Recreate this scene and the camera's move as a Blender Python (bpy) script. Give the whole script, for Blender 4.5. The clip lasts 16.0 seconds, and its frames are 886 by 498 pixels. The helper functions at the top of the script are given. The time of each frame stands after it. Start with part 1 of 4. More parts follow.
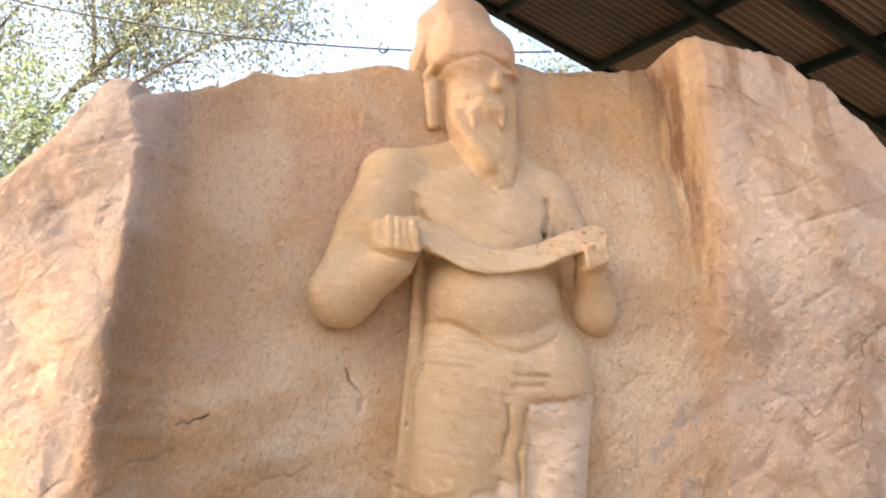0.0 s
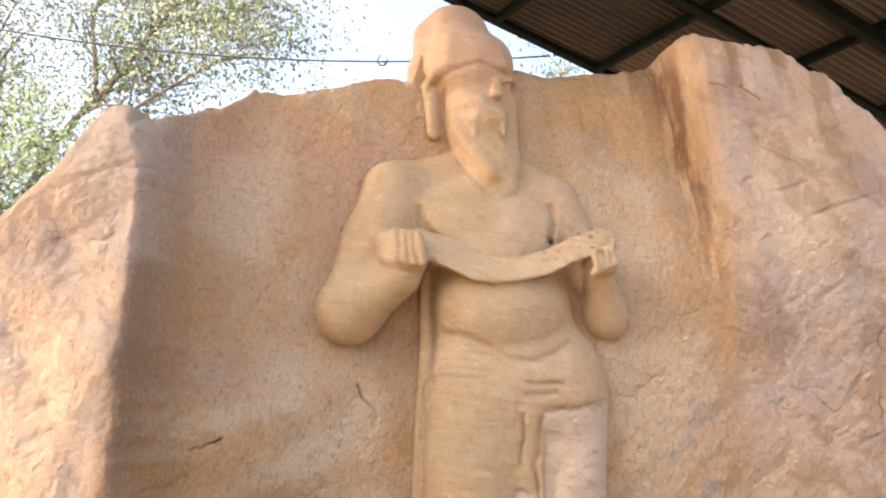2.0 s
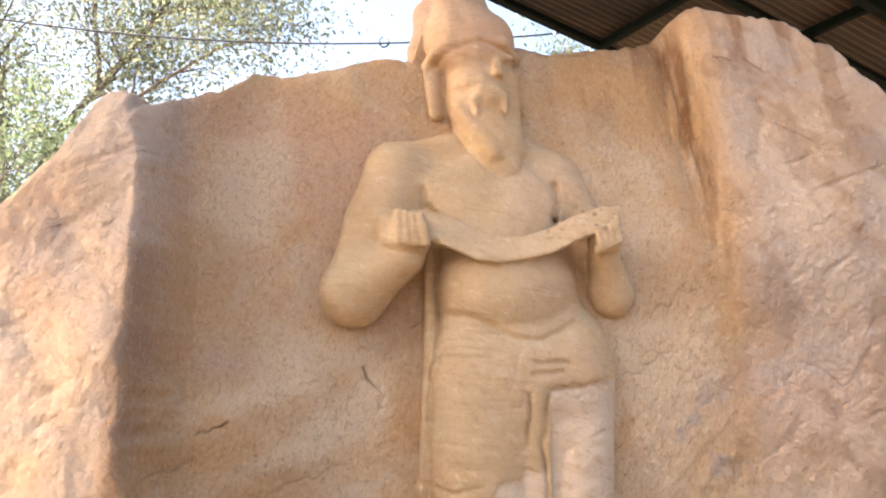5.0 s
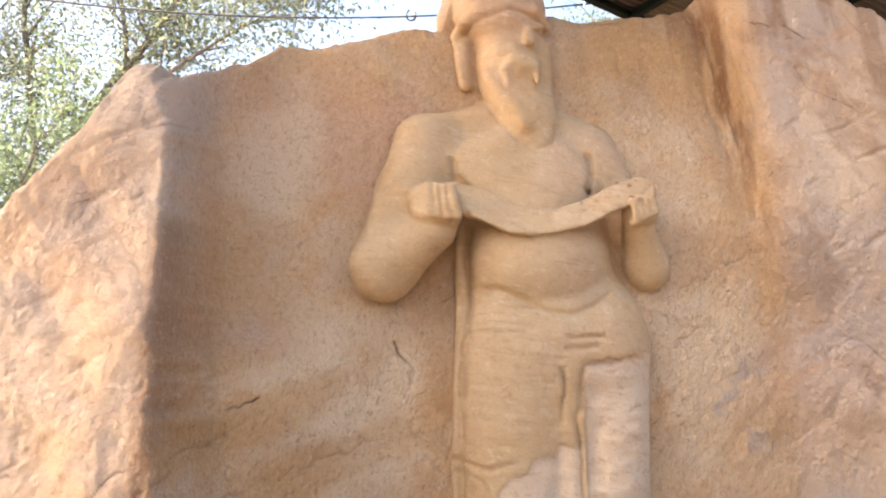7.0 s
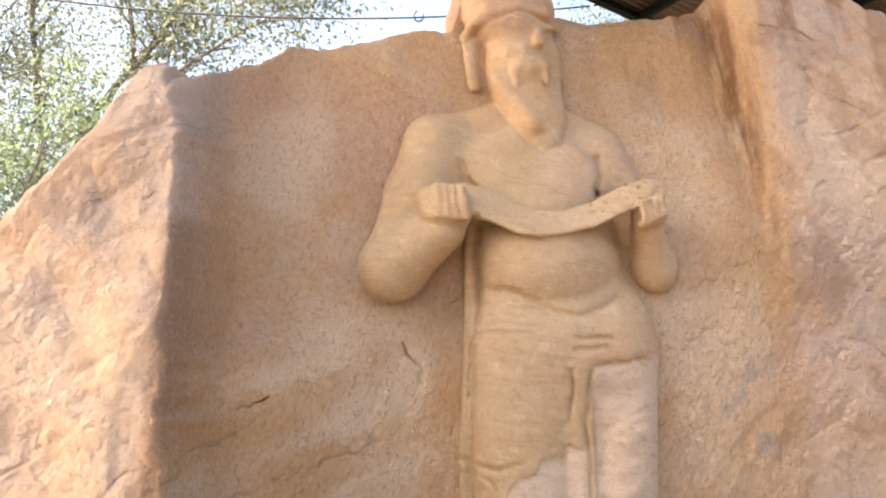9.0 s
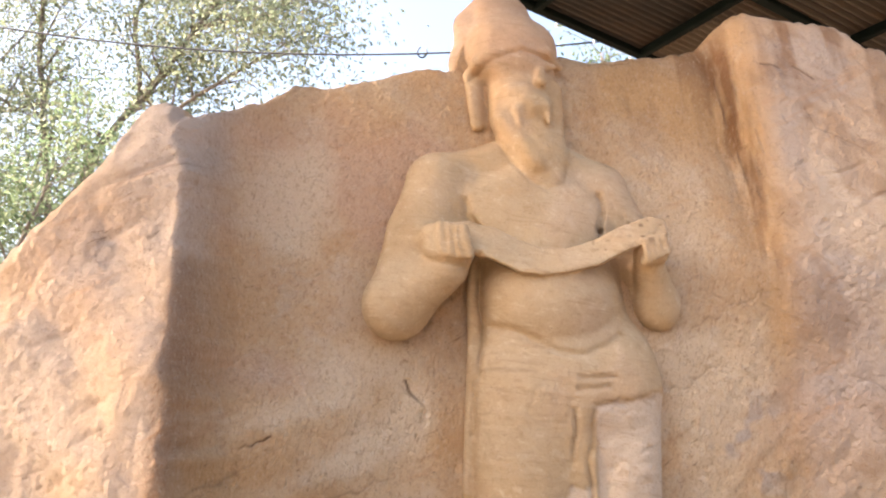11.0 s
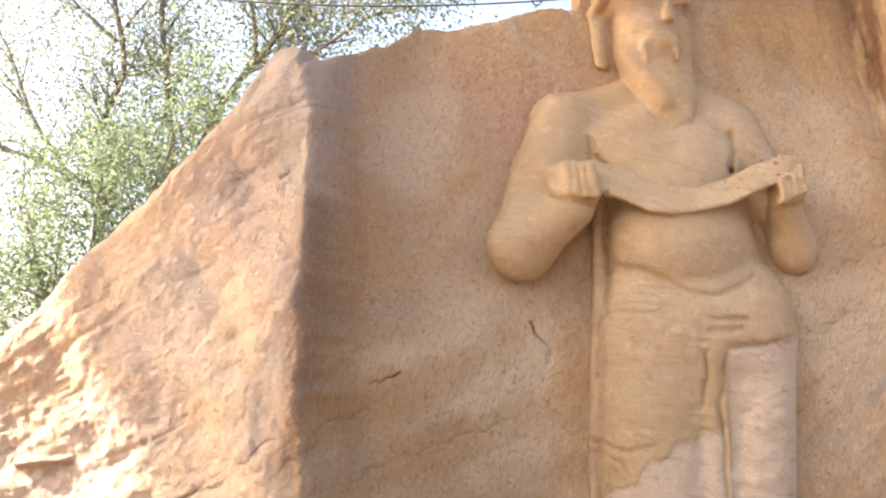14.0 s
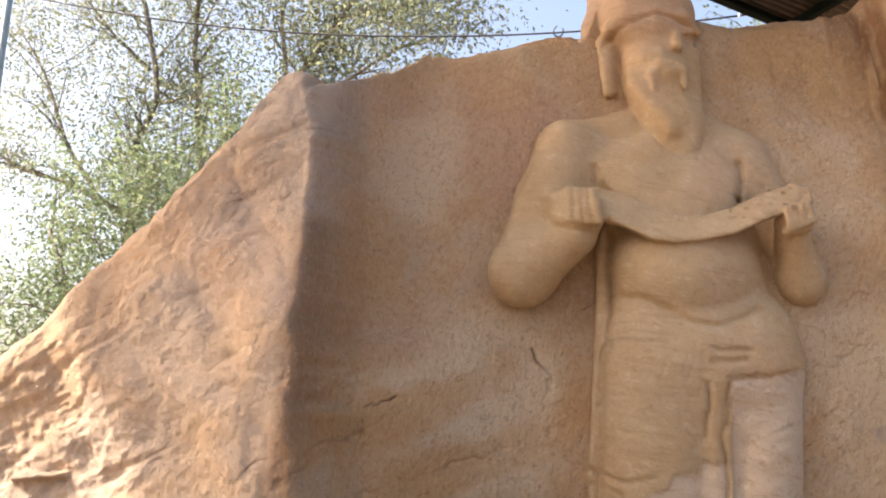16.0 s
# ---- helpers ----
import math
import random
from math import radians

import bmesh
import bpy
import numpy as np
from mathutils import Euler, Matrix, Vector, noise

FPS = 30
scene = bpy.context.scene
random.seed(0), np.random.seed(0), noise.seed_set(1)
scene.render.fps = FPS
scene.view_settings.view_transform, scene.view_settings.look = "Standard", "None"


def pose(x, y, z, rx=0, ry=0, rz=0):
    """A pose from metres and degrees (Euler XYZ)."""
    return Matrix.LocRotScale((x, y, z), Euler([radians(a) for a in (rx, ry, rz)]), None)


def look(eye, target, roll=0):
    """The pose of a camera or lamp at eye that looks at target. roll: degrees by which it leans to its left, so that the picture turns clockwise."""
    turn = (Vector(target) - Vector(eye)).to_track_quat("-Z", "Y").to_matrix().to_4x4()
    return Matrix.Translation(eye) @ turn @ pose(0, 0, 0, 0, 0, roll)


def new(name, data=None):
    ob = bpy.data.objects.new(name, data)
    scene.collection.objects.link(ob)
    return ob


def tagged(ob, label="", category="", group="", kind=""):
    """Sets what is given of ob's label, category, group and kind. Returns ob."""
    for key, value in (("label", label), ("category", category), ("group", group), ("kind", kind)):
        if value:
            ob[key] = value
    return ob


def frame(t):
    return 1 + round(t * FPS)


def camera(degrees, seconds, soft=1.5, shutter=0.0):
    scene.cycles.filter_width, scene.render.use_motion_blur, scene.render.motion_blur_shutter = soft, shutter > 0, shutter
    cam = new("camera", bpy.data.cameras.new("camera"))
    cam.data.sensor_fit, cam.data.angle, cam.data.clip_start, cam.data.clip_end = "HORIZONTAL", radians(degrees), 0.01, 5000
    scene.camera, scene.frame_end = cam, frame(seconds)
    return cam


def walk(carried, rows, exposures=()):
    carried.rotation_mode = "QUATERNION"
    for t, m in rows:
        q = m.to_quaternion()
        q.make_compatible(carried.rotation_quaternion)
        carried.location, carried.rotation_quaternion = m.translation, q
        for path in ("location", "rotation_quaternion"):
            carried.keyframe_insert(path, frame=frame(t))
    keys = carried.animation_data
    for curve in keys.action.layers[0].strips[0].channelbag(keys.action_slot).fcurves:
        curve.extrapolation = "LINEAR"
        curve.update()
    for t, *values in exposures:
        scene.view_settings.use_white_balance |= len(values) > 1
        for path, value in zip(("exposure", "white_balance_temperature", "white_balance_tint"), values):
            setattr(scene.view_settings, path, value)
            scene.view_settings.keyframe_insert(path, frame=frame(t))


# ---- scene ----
cam = camera(53.0, 16.0, soft=2.0)
PATH = [
    (0, (-0.072, -0.575, 1.407), (-0.076, 1.38, 1.829), 2.4),
    (0.5, (-0.069, -0.567, 1.413), (-0.064, 1.386, 1.845), 1.3),
    (1, (-0.067, -0.563, 1.425), (-0.066, 1.387, 1.871), 0.8),
    (1.5, (-0.059, -0.561, 1.424), (-0.072, 1.388, 1.872), 0.6),
    (2, (-0.055, -0.558, 1.427), (-0.082, 1.393, 1.866), -0.2),
    (2.5, (-0.056, -0.549, 1.427), (-0.086, 1.407, 1.843), -0.2),
    (3, (-0.036, -0.55, 1.423), (-0.071, 1.406, 1.84), -1.0),
    (3.5, (-0.026, -0.545, 1.423), (-0.068, 1.412, 1.834), -1.1),
    (5.8, (-0.035, -0.516, 1.412), (-0.091, 1.445, 1.802), -1.4),
    (6, (-0.036, -0.502, 1.408), (-0.129, 1.459, 1.791), -1.8),
    (6.5, (-0.048, -0.476, 1.393), (-0.158, 1.49, 1.745), 0.3),
    (7, (-0.055, -0.463, 1.413), (-0.163, 1.502, 1.767), -1.2),
    (7.5, (-0.064, -0.475, 1.407), (-0.152, 1.488, 1.778), -0.8),
    (8, (-0.077, -0.472, 1.404), (-0.2, 1.492, 1.765), -1.2),
    (8.2, (-0.076, -0.468, 1.399), (-0.201, 1.497, 1.75), -1.1),
    (10.3, (-0.075, -0.476, 1.435), (-0.185, 1.482, 1.825), -0.7),
    (10.5, (-0.076, -0.475, 1.435), (-0.194, 1.481, 1.833), -0.6),
    (11, (-0.073, -0.486, 1.442), (-0.196, 1.464, 1.866), -0.8),
    (11.5, (-0.066, -0.498, 1.446), (-0.194, 1.448, 1.891), -1.1),
    (12, (-0.053, -0.505, 1.444), (-0.161, 1.441, 1.891), -0.9),
    (12.5, (-0.039, -0.505, 1.439), (-0.117, 1.446, 1.875), -0.6),
    (13, (-0.046, -0.48, 1.428), (-0.116, 1.474, 1.846), -1.1),
    (13.5, (-0.062, -0.461, 1.422), (-0.18, 1.494, 1.826), -1.4),
    (13.9, (-0.146, -0.427, 1.366), (-0.453, 1.517, 1.724), 0.2),
    (14, (-0.158, -0.461, 1.355), (-0.521, 1.477, 1.695), 0.3),
    (14.5, (-0.206, -0.491, 1.358), (-0.711, 1.421, 1.659), 1.9),
    (15, (-0.306, -0.531, 1.334), (-0.803, 1.383, 1.635), 5.1),
    (15.5, (-0.351, -0.528, 1.324), (-0.756, 1.397, 1.685), 0.1),
    (16, (-0.028, -0.425, 1.325), (-0.46, 1.485, 1.735), 1.7),
]
EXPOSURES = ((0.0, 2.37, 6750, 12), (2.0, 2.28, 6750, 12), (10.5, 2.24, 6750, 12), (13.5, 2.20, 6750, 12), (14.5, 2.12, 6800, 12), (15.0, 1.94, 6800, 12), (15.5, 1.78, 6850, 13), (16.0, 1.58, 6900, 13))
walk(cam, [(t, look(eye, target, roll)) for t, eye, target, roll in PATH], EXPOSURES)

# ---- world, sun, exposure ----
SUN_WAY = Vector((-0.766, -0.189, 0.614)).normalized()
world = bpy.data.worlds.new("daylight")
scene.world = world
world.use_nodes = True
wt = world.node_tree
sky = wt.nodes.new("ShaderNodeTexSky")
sky.sky_type = "NISHITA"
sky.sun_disc = False
sky.sun_elevation = math.asin(SUN_WAY.z)
sky.sun_rotation = math.atan2(SUN_WAY.x, SUN_WAY.y)
sky.dust_density = 6.0
wt.links.new(sky.outputs[0], wt.nodes["Background"].inputs[0])
wt.nodes["Background"].inputs[1].default_value = 0.15
sun = new("sun", bpy.data.lights.new("sun", "SUN"))
sun.data.energy, sun.data.angle, sun.data.color = 4.5, radians(0.6), (1.0, 0.93, 0.82)
sun.matrix_world = look(SUN_WAY * 30, (0, 0, 0))

# ---- numpy noise ----


def lattice(i, j, k, seed):
    h = (i * 374761393 + j * 668265263 + k * 2147483647 + seed * 144665) & 0xFFFFFFFF
    h = ((h ^ (h >> 13)) * 1274126177) & 0xFFFFFFFF
    return ((h ^ (h >> 16)) & 0xFFFF) / 65535.0


def vnoise(x, y, z, seed=0):
    """Smooth value noise in -1..1 on arrays."""
    xf, yf, zf = np.floor(x), np.floor(y), np.floor(z)
    i, j, k = xf.astype(np.int64), yf.astype(np.int64), zf.astype(np.int64)
    u, v, w = x - xf, y - yf, z - zf
    u, v, w = (a * a * (3 - 2 * a) for a in (u, v, w))
    total = 0.0
    flat_y, flat_z = not np.any(y), not np.any(z)
    for di in (0, 1):
        for dj in (0,) if flat_y else (0, 1):
            for dk in (0,) if flat_z else (0, 1):
                total = total + lattice(i + di, j + dj, k + dk, seed) * (u if di else 1 - u) * (v if dj else 1 - v) * (w if dk else 1 - w)
    return 2 * total - 1


def fbm(x, y, z, octaves=4, seed=0):
    total, gain = 0.0, 1.0
    for o in range(octaves):
        total = total + gain * vnoise(x * 2 ** o, y * 2 ** o, z * 2 ** o, seed + o)
        gain *= 0.5
    return total


def step(a, b, v):
    s = np.clip((v - a) / (b - a), 0, 1)
    return s * s * (3 - 2 * s)


# ---- materials ----


def nodes_of(name, rough=0.8, metal=0.0):
    mat = bpy.data.materials.new(name)
    mat.use_nodes = True
    nt = mat.node_tree
    bsdf = nt.nodes["Principled BSDF"]
    bsdf.inputs["Roughness"].default_value = rough
    bsdf.inputs["Metallic"].default_value = metal
    return mat, nt, bsdf


def coords(nt, scale=(1, 1, 1), rot=(0, 0, 0)):
    tc = nt.nodes.new("ShaderNodeTexCoord")
    mp = nt.nodes.new("ShaderNodeMapping")
    mp.vector_type = "TEXTURE"
    mp.inputs["Scale"].default_value = tuple(1 / k for k in scale)
    mp.inputs["Rotation"].default_value = rot
    nt.links.new(tc.outputs["Object"], mp.inputs["Vector"])
    return mp.outputs[0]


def noise_of(nt, vec, scale, detail=4.0, rough=0.6, distort=0.0):
    n = nt.nodes.new("ShaderNodeTexNoise")
    n.inputs["Scale"].default_value = scale
    n.inputs["Detail"].default_value = detail
    n.inputs["Roughness"].default_value = rough
    n.inputs["Distortion"].default_value = distort
    nt.links.new(vec, n.inputs["Vector"])
    return n.outputs["Fac"]


def ramp(nt, fac, lo, hi):
    r = nt.nodes.new("ShaderNodeMapRange")
    r.inputs["From Min"].default_value, r.inputs["From Max"].default_value = lo, hi
    r.interpolation_type = "SMOOTHSTEP"
    nt.links.new(fac, r.inputs["Value"])
    return r.outputs[0]


def mix(nt, fac, a, b, mode="MIX"):
    m = nt.nodes.new("ShaderNodeMix")
    m.data_type, m.blend_type = "RGBA", mode
    for sock, val in ((m.inputs[0], fac), (m.inputs[6], a), (m.inputs[7], b)):
        if isinstance(val, (int, float)):
            sock.default_value = val
        elif isinstance(val, tuple):
            sock.default_value = (*val, 1)
        else:
            nt.links.new(val, sock)
    return m.outputs[2]


def times(nt, a, b):
    m = nt.nodes.new("ShaderNodeMath")
    m.operation = "MULTIPLY"
    for sock, val in zip(m.inputs, (a, b)):
        if isinstance(val, (int, float)):
            sock.default_value = val
        else:
            nt.links.new(val, sock)
    return m.outputs[0]


def attr(nt, name):
    a = nt.nodes.new("ShaderNodeAttribute")
    a.attribute_name = name
    return a.outputs["Fac"]


def bump(nt, bsdf, layers):
    prev = None
    for fac, strength, dist in layers:
        b = nt.nodes.new("ShaderNodeBump")
        b.inputs["Strength"].default_value = strength
        b.inputs["Distance"].default_value = dist
        nt.links.new(fac, b.inputs["Height"])
        if prev:
            nt.links.new(prev, b.inputs["Normal"])
        prev = b.outputs[0]
    nt.links.new(prev, bsdf.inputs["Normal"])


def pits_of(nt, vec, scale):
    v = nt.nodes.new("ShaderNodeTexVoronoi")
    v.inputs["Scale"].default_value = scale
    v.inputs["Randomness"].default_value = 1.0
    nt.links.new(vec, v.inputs["Vector"])
    return v.outputs["Distance"]


def ridge_of(nt, fac):
    """Distance of a noise value from its middle."""
    a = nt.nodes.new("ShaderNodeMath")
    a.operation = "SUBTRACT"
    nt.links.new(fac, a.inputs[0])
    a.inputs[1].default_value = 0.5
    b = nt.nodes.new("ShaderNodeMath")
    b.operation = "ABSOLUTE"
    nt.links.new(a.outputs[0], b.inputs[0])
    return b.outputs[0]


def grade(nt, c, fac, amount, col):
    return mix(nt, times(nt, fac, amount), c, col)


def rock_mat():
    """Weathered granite: chiselled inside the niche, flaked and smoother on the natural faces."""
    mat, nt, bsdf = nodes_of("rock_stone", 0.92)
    bsdf.inputs["Specular IOR Level"].default_value = 0.2
    v = coords(nt)
    niche = attr(nt, "niche")
    big = noise_of(nt, v, 1.3, 7, 0.64, 0.5)
    mid = noise_of(nt, v, 5.5, 8, 0.7, 0.5)
    patch = noise_of(nt, coords(nt, (1, 1, 1), (0.3, 0.9, 0.2)), 2.7, 8, 0.68, 0.7)
    small = noise_of(nt, v, 34.0, 8, 0.78, 0.3)
    grain = noise_of(nt, v, 115.0, 5, 0.75)
    chisel = noise_of(nt, coords(nt, (62, 62, 27), (0, 0.3, 0)), 1.0, 6, 0.72, 0.5)
    layer = noise_of(nt, coords(nt, (1.3, 1.3, 15), (0, -0.45, 0)), 1.0, 6, 0.64, 0.7)
    flakes = noise_of(nt, coords(nt, (4, 4, 13), (0, 0.5, 0)), 1.0, 6, 0.66, 0.9)
    pits = pits_of(nt, coords(nt, (1, 1, 0.7), (0, 0.4, 0)), 55.0)
    c = mix(nt, ramp(nt, big, 0.34, 0.66), (0.54, 0.372, 0.225), (0.53, 0.325, 0.168))
    c = grade(nt, c, ramp(nt, mid, 0.50, 0.68), 0.4, (0.56, 0.44, 0.33))
    c = grade(nt, c, times(nt, ramp(nt, patch, 0.52, 0.68), niche), 0.5, (0.50, 0.275, 0.125))
    c = grade(nt, c, ramp(nt, patch, 0.46, 0.34), 0.35, (0.53, 0.415, 0.31))
    c = grade(nt, c, attr(nt, "pink"), 0.6, (0.53, 0.33, 0.225))
    # paler plaster, its colour raised further for light missing low in the niche
    c = grade(nt, c, attr(nt, "grey"), 0.85, (0.68, 0.535, 0.375))
    c = grade(nt, c, attr(nt, "ochre"), 0.8, (0.50, 0.285, 0.12))
    c = grade(nt, c, attr(nt, "pale"), 0.85, (0.435, 0.345, 0.28))
    c = grade(nt, c, times(nt, ramp(nt, layer, 0.54, 0.70), ramp(nt, big, 0.40, 0.60)), 0.45, (0.46, 0.245, 0.115))
    # brown stains, with the left arm's shade painted in among them
    c = grade(nt, c, attr(nt, "stain_shade"), 0.9, (0.20, 0.09, 0.035))
    c = grade(nt, c, times(nt, ramp(nt, chisel, 0.52, 0.66), niche), 0.45, (0.28, 0.140, 0.062))
    c = grade(nt, c, times(nt, ramp(nt, chisel, 0.46, 0.34), niche), 0.32, (0.64, 0.49, 0.36))
    c = grade(nt, c, ramp(nt, small, 0.54, 0.68), 0.34, (0.24, 0.14, 0.08))
    c = grade(nt, c, ramp(nt, small, 0.42, 0.28), 0.25, (0.66, 0.54, 0.43))
    c = grade(nt, c, ramp(nt, grain, 0.55, 0.68), 0.42, (0.22, 0.13, 0.085))
    c = grade(nt, c, ramp(nt, grain, 0.40, 0.30), 0.3, (0.72, 0.62, 0.52))
    dash = noise_of(nt, coords(nt, (8, 8, 60), (0, -0.55, 0)), 1.0, 4, 0.62, 0.9)
    dashes = times(nt, ramp(nt, dash, 0.64, 0.71), ramp(nt, patch, 0.48, 0.60))
    c = grade(nt, c, dashes, 0.6, (0.15, 0.075, 0.035))
    hair = noise_of(nt, coords(nt, (7, 7, 7), (0, 0.2, 0)), 1.0, 4, 0.58, 1.5)
    line = times(nt, ramp(nt, ridge_of(nt, hair), 0.008, 0.0), ramp(nt, mid, 0.50, 0.60))
    c = grade(nt, c, line, 0.5, (0.17, 0.085, 0.045))
    spots = times(nt, ramp(nt, pits, 0.20, 0.06), ramp(nt, mid, 0.50, 0.62))
    c = grade(nt, c, spots, 0.6, (0.10, 0.055, 0.03))
    c = grade(nt, c, attr(nt, "crack"), 1.0, (0.085, 0.04, 0.02))
    nt.links.new(c, bsdf.inputs["Base Color"])
    bump(nt, bsdf, [(mid, 0.5, 0.05), (flakes, 0.7, 0.025), (times(nt, chisel, niche), 0.9, 0.018), (small, 0.8, 0.014), (dash, 0.3, 0.008), (pits, 0.4, 0.008), (grain, 0.4, 0.004)])
    return mat


def statue_mat():
    """Dressed stone: even, sandy, with soft blooms, horizontal tool marks and dark flecks."""
    mat, nt, bsdf = nodes_of("statue_stone", 0.88)
    bsdf.inputs["Specular IOR Level"].default_value = 0.22
    v = coords(nt)
    big = noise_of(nt, v, 2.2, 6, 0.6, 0.4)
    mid = noise_of(nt, v, 8.0, 7, 0.68, 0.4)
    small = noise_of(nt, v, 40.0, 7, 0.75)
    grain = noise_of(nt, v, 120.0, 4, 0.72)
    tool = noise_of(nt, coords(nt, (5, 5, 46), (0, 0.12, 0)), 1.0, 5, 0.65, 0.7)
    pits = pits_of(nt, coords(nt, (1, 1, 1.6), (0, 0.5, 0)), 30.0)
    c = mix(nt, ramp(nt, big, 0.34, 0.66), (0.45, 0.325, 0.197), (0.44, 0.297, 0.162))
    c = grade(nt, c, ramp(nt, mid, 0.52, 0.70), 0.4, (0.54, 0.42, 0.29))
    c = grade(nt, c, ramp(nt, mid, 0.44, 0.30), 0.3, (0.44, 0.275, 0.14))
    c = grade(nt, c, attr(nt, "pink"), 0.7, (0.50, 0.335, 0.25))
    c = grade(nt, c, attr(nt, "pale"), 0.8, (0.60, 0.475, 0.37))
    c = grade(nt, c, attr(nt, "stain_shade"), 0.8, (0.38, 0.21, 0.085))
    fleck = noise_of(nt, coords(nt, (17, 17, 24), (0, 0.4, 0)), 1.0, 7, 0.74, 0.5)
    c = grade(nt, c, ramp(nt, fleck, 0.53, 0.68), 0.42, (0.31, 0.19, 0.095))
    c = grade(nt, c, ramp(nt, fleck, 0.46, 0.33), 0.35, (0.62, 0.49, 0.34))
    c = grade(nt, c, ramp(nt, tool, 0.55, 0.68), 0.34, (0.30, 0.185, 0.095))
    c = grade(nt, c, ramp(nt, small, 0.55, 0.70), 0.38, (0.30, 0.18, 0.10))
    c = grade(nt, c, ramp(nt, grain, 0.40, 0.30), 0.3, (0.66, 0.53, 0.38))
    c = grade(nt, c, ramp(nt, grain, 0.56, 0.68), 0.4, (0.26, 0.15, 0.075))
    spots = times(nt, ramp(nt, pits, 0.13, 0.04), ramp(nt, mid, 0.50, 0.62))
    c = grade(nt, c, spots, 0.7, (0.10, 0.05, 0.025))
    c = grade(nt, c, attr(nt, "crack"), 1.0, (0.11, 0.05, 0.025))
    nt.links.new(c, bsdf.inputs["Base Color"])
    bump(nt, bsdf, [(mid, 0.4, 0.03), (fleck, 0.5, 0.012), (tool, 0.4, 0.008), (small, 0.7, 0.010), (grain, 0.5, 0.004)])
    return mat


M_ROCK = rock_mat()
M_STATUE = statue_mat()


def plain(name, col, rough=0.6, metal=0.0, var=0.25, scale=8.0, bumpy=0.1):
    mat, nt, bsdf = nodes_of(name, rough, metal)
    v = coords(nt)
    n = noise_of(nt, v, scale, 6, 0.65)
    n2 = noise_of(nt, v, scale * 9, 3, 0.6)
    c = mix(nt, ramp(nt, n, 0.3, 0.7), tuple(a * (1 - var) for a in col), tuple(min(a * (1 + var), 0.9) for a in col))
    c = mix(nt, times(nt, ramp(nt, n2, 0.5, 0.8), var), c, tuple(a * 0.5 for a in col))
    nt.links.new(c, bsdf.inputs["Base Color"])
    bump(nt, bsdf, [(n2, bumpy, 0.01)])
    return mat


def sheet_mat(name, dark, light, rust):
    mat, nt, bsdf = nodes_of(name, 0.6)
    info = nt.nodes.new("ShaderNodeObjectInfo")
    v = coords(nt)
    n = noise_of(nt, v, 2.0, 7, 0.7, 0.4)
    n2 = noise_of(nt, v, 22.0, 5, 0.65)
    c = mix(nt, info.outputs["Random"], dark, light)
    c = grade(nt, c, ramp(nt, n, 0.48, 0.66), 0.6, rust)
    c = grade(nt, c, ramp(nt, n2, 0.55, 0.75), 0.4, dark)
    nt.links.new(c, bsdf.inputs["Base Color"])
    bump(nt, bsdf, [(n2, 0.1, 0.004)])
    return mat


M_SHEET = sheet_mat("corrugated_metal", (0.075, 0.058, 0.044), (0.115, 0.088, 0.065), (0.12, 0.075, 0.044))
M_SHEET_DARK = sheet_mat("dark_corrugated_metal", (0.022, 0.019, 0.017), (0.042, 0.034, 0.028), (0.065, 0.042, 0.028))
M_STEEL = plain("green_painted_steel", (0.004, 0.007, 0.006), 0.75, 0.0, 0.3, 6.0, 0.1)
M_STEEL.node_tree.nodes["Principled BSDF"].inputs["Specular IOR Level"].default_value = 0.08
M_CABLE = plain("black_cable_rubber", (0.03, 0.03, 0.035), 0.5)
M_POLE = plain("blue_grey_painted_pole", (0.22, 0.30, 0.34), 0.45, 0.0, 0.15)
M_BOLT = plain("zinc_bolt", (0.5, 0.5, 0.48), 0.4, 0.8)
M_BARK = plain("grey_bark", (0.17, 0.145, 0.125), 0.9, 0.0, 0.4, 10.0, 0.6)
M_SAND = plain("sandy_ground", (0.165, 0.116, 0.074), 0.95, 0.0, 0.3, 1.5, 0.4)


def leaf_mat(name, a, b, c3):
    mat, nt, bsdf = nodes_of(name, 0.5)
    g = nt.nodes.new("ShaderNodeNewGeometry")
    r = g.outputs["Random Per Island"]
    c = mix(nt, ramp(nt, r, 0.0, 0.7), a, b)
    c = mix(nt, ramp(nt, r, 0.8, 1.0), c, c3)
    nt.links.new(c, bsdf.inputs["Base Color"])
    tr = nt.nodes.new("ShaderNodeBsdfTranslucent")
    nt.links.new(c, tr.inputs["Color"])
    ms = nt.nodes.new("ShaderNodeMixShader")
    ms.inputs[0].default_value = 0.6
    nt.links.new(bsdf.outputs[0], ms.inputs[1])
    nt.links.new(tr.outputs[0], ms.inputs[2])
    nt.links.new(ms.outputs[0], nt.nodes["Material Output"].inputs[0])
    return mat


M_LEAF = leaf_mat("dry_green_leaf", (0.15, 0.18, 0.115), (0.24, 0.27, 0.17), (0.30, 0.28, 0.19))
M_LEAF_B = leaf_mat("fresh_green_leaf", (0.11, 0.16, 0.085), (0.20, 0.25, 0.14), (0.29, 0.32, 0.19))
# lighter and bluer than near leaves: distance haze painted into the colour
M_FAR = leaf_mat("hazed_far_leaf", (0.14, 0.19, 0.18), (0.18, 0.23, 0.21), (0.20, 0.24, 0.19))

# ---- mesh helpers ----


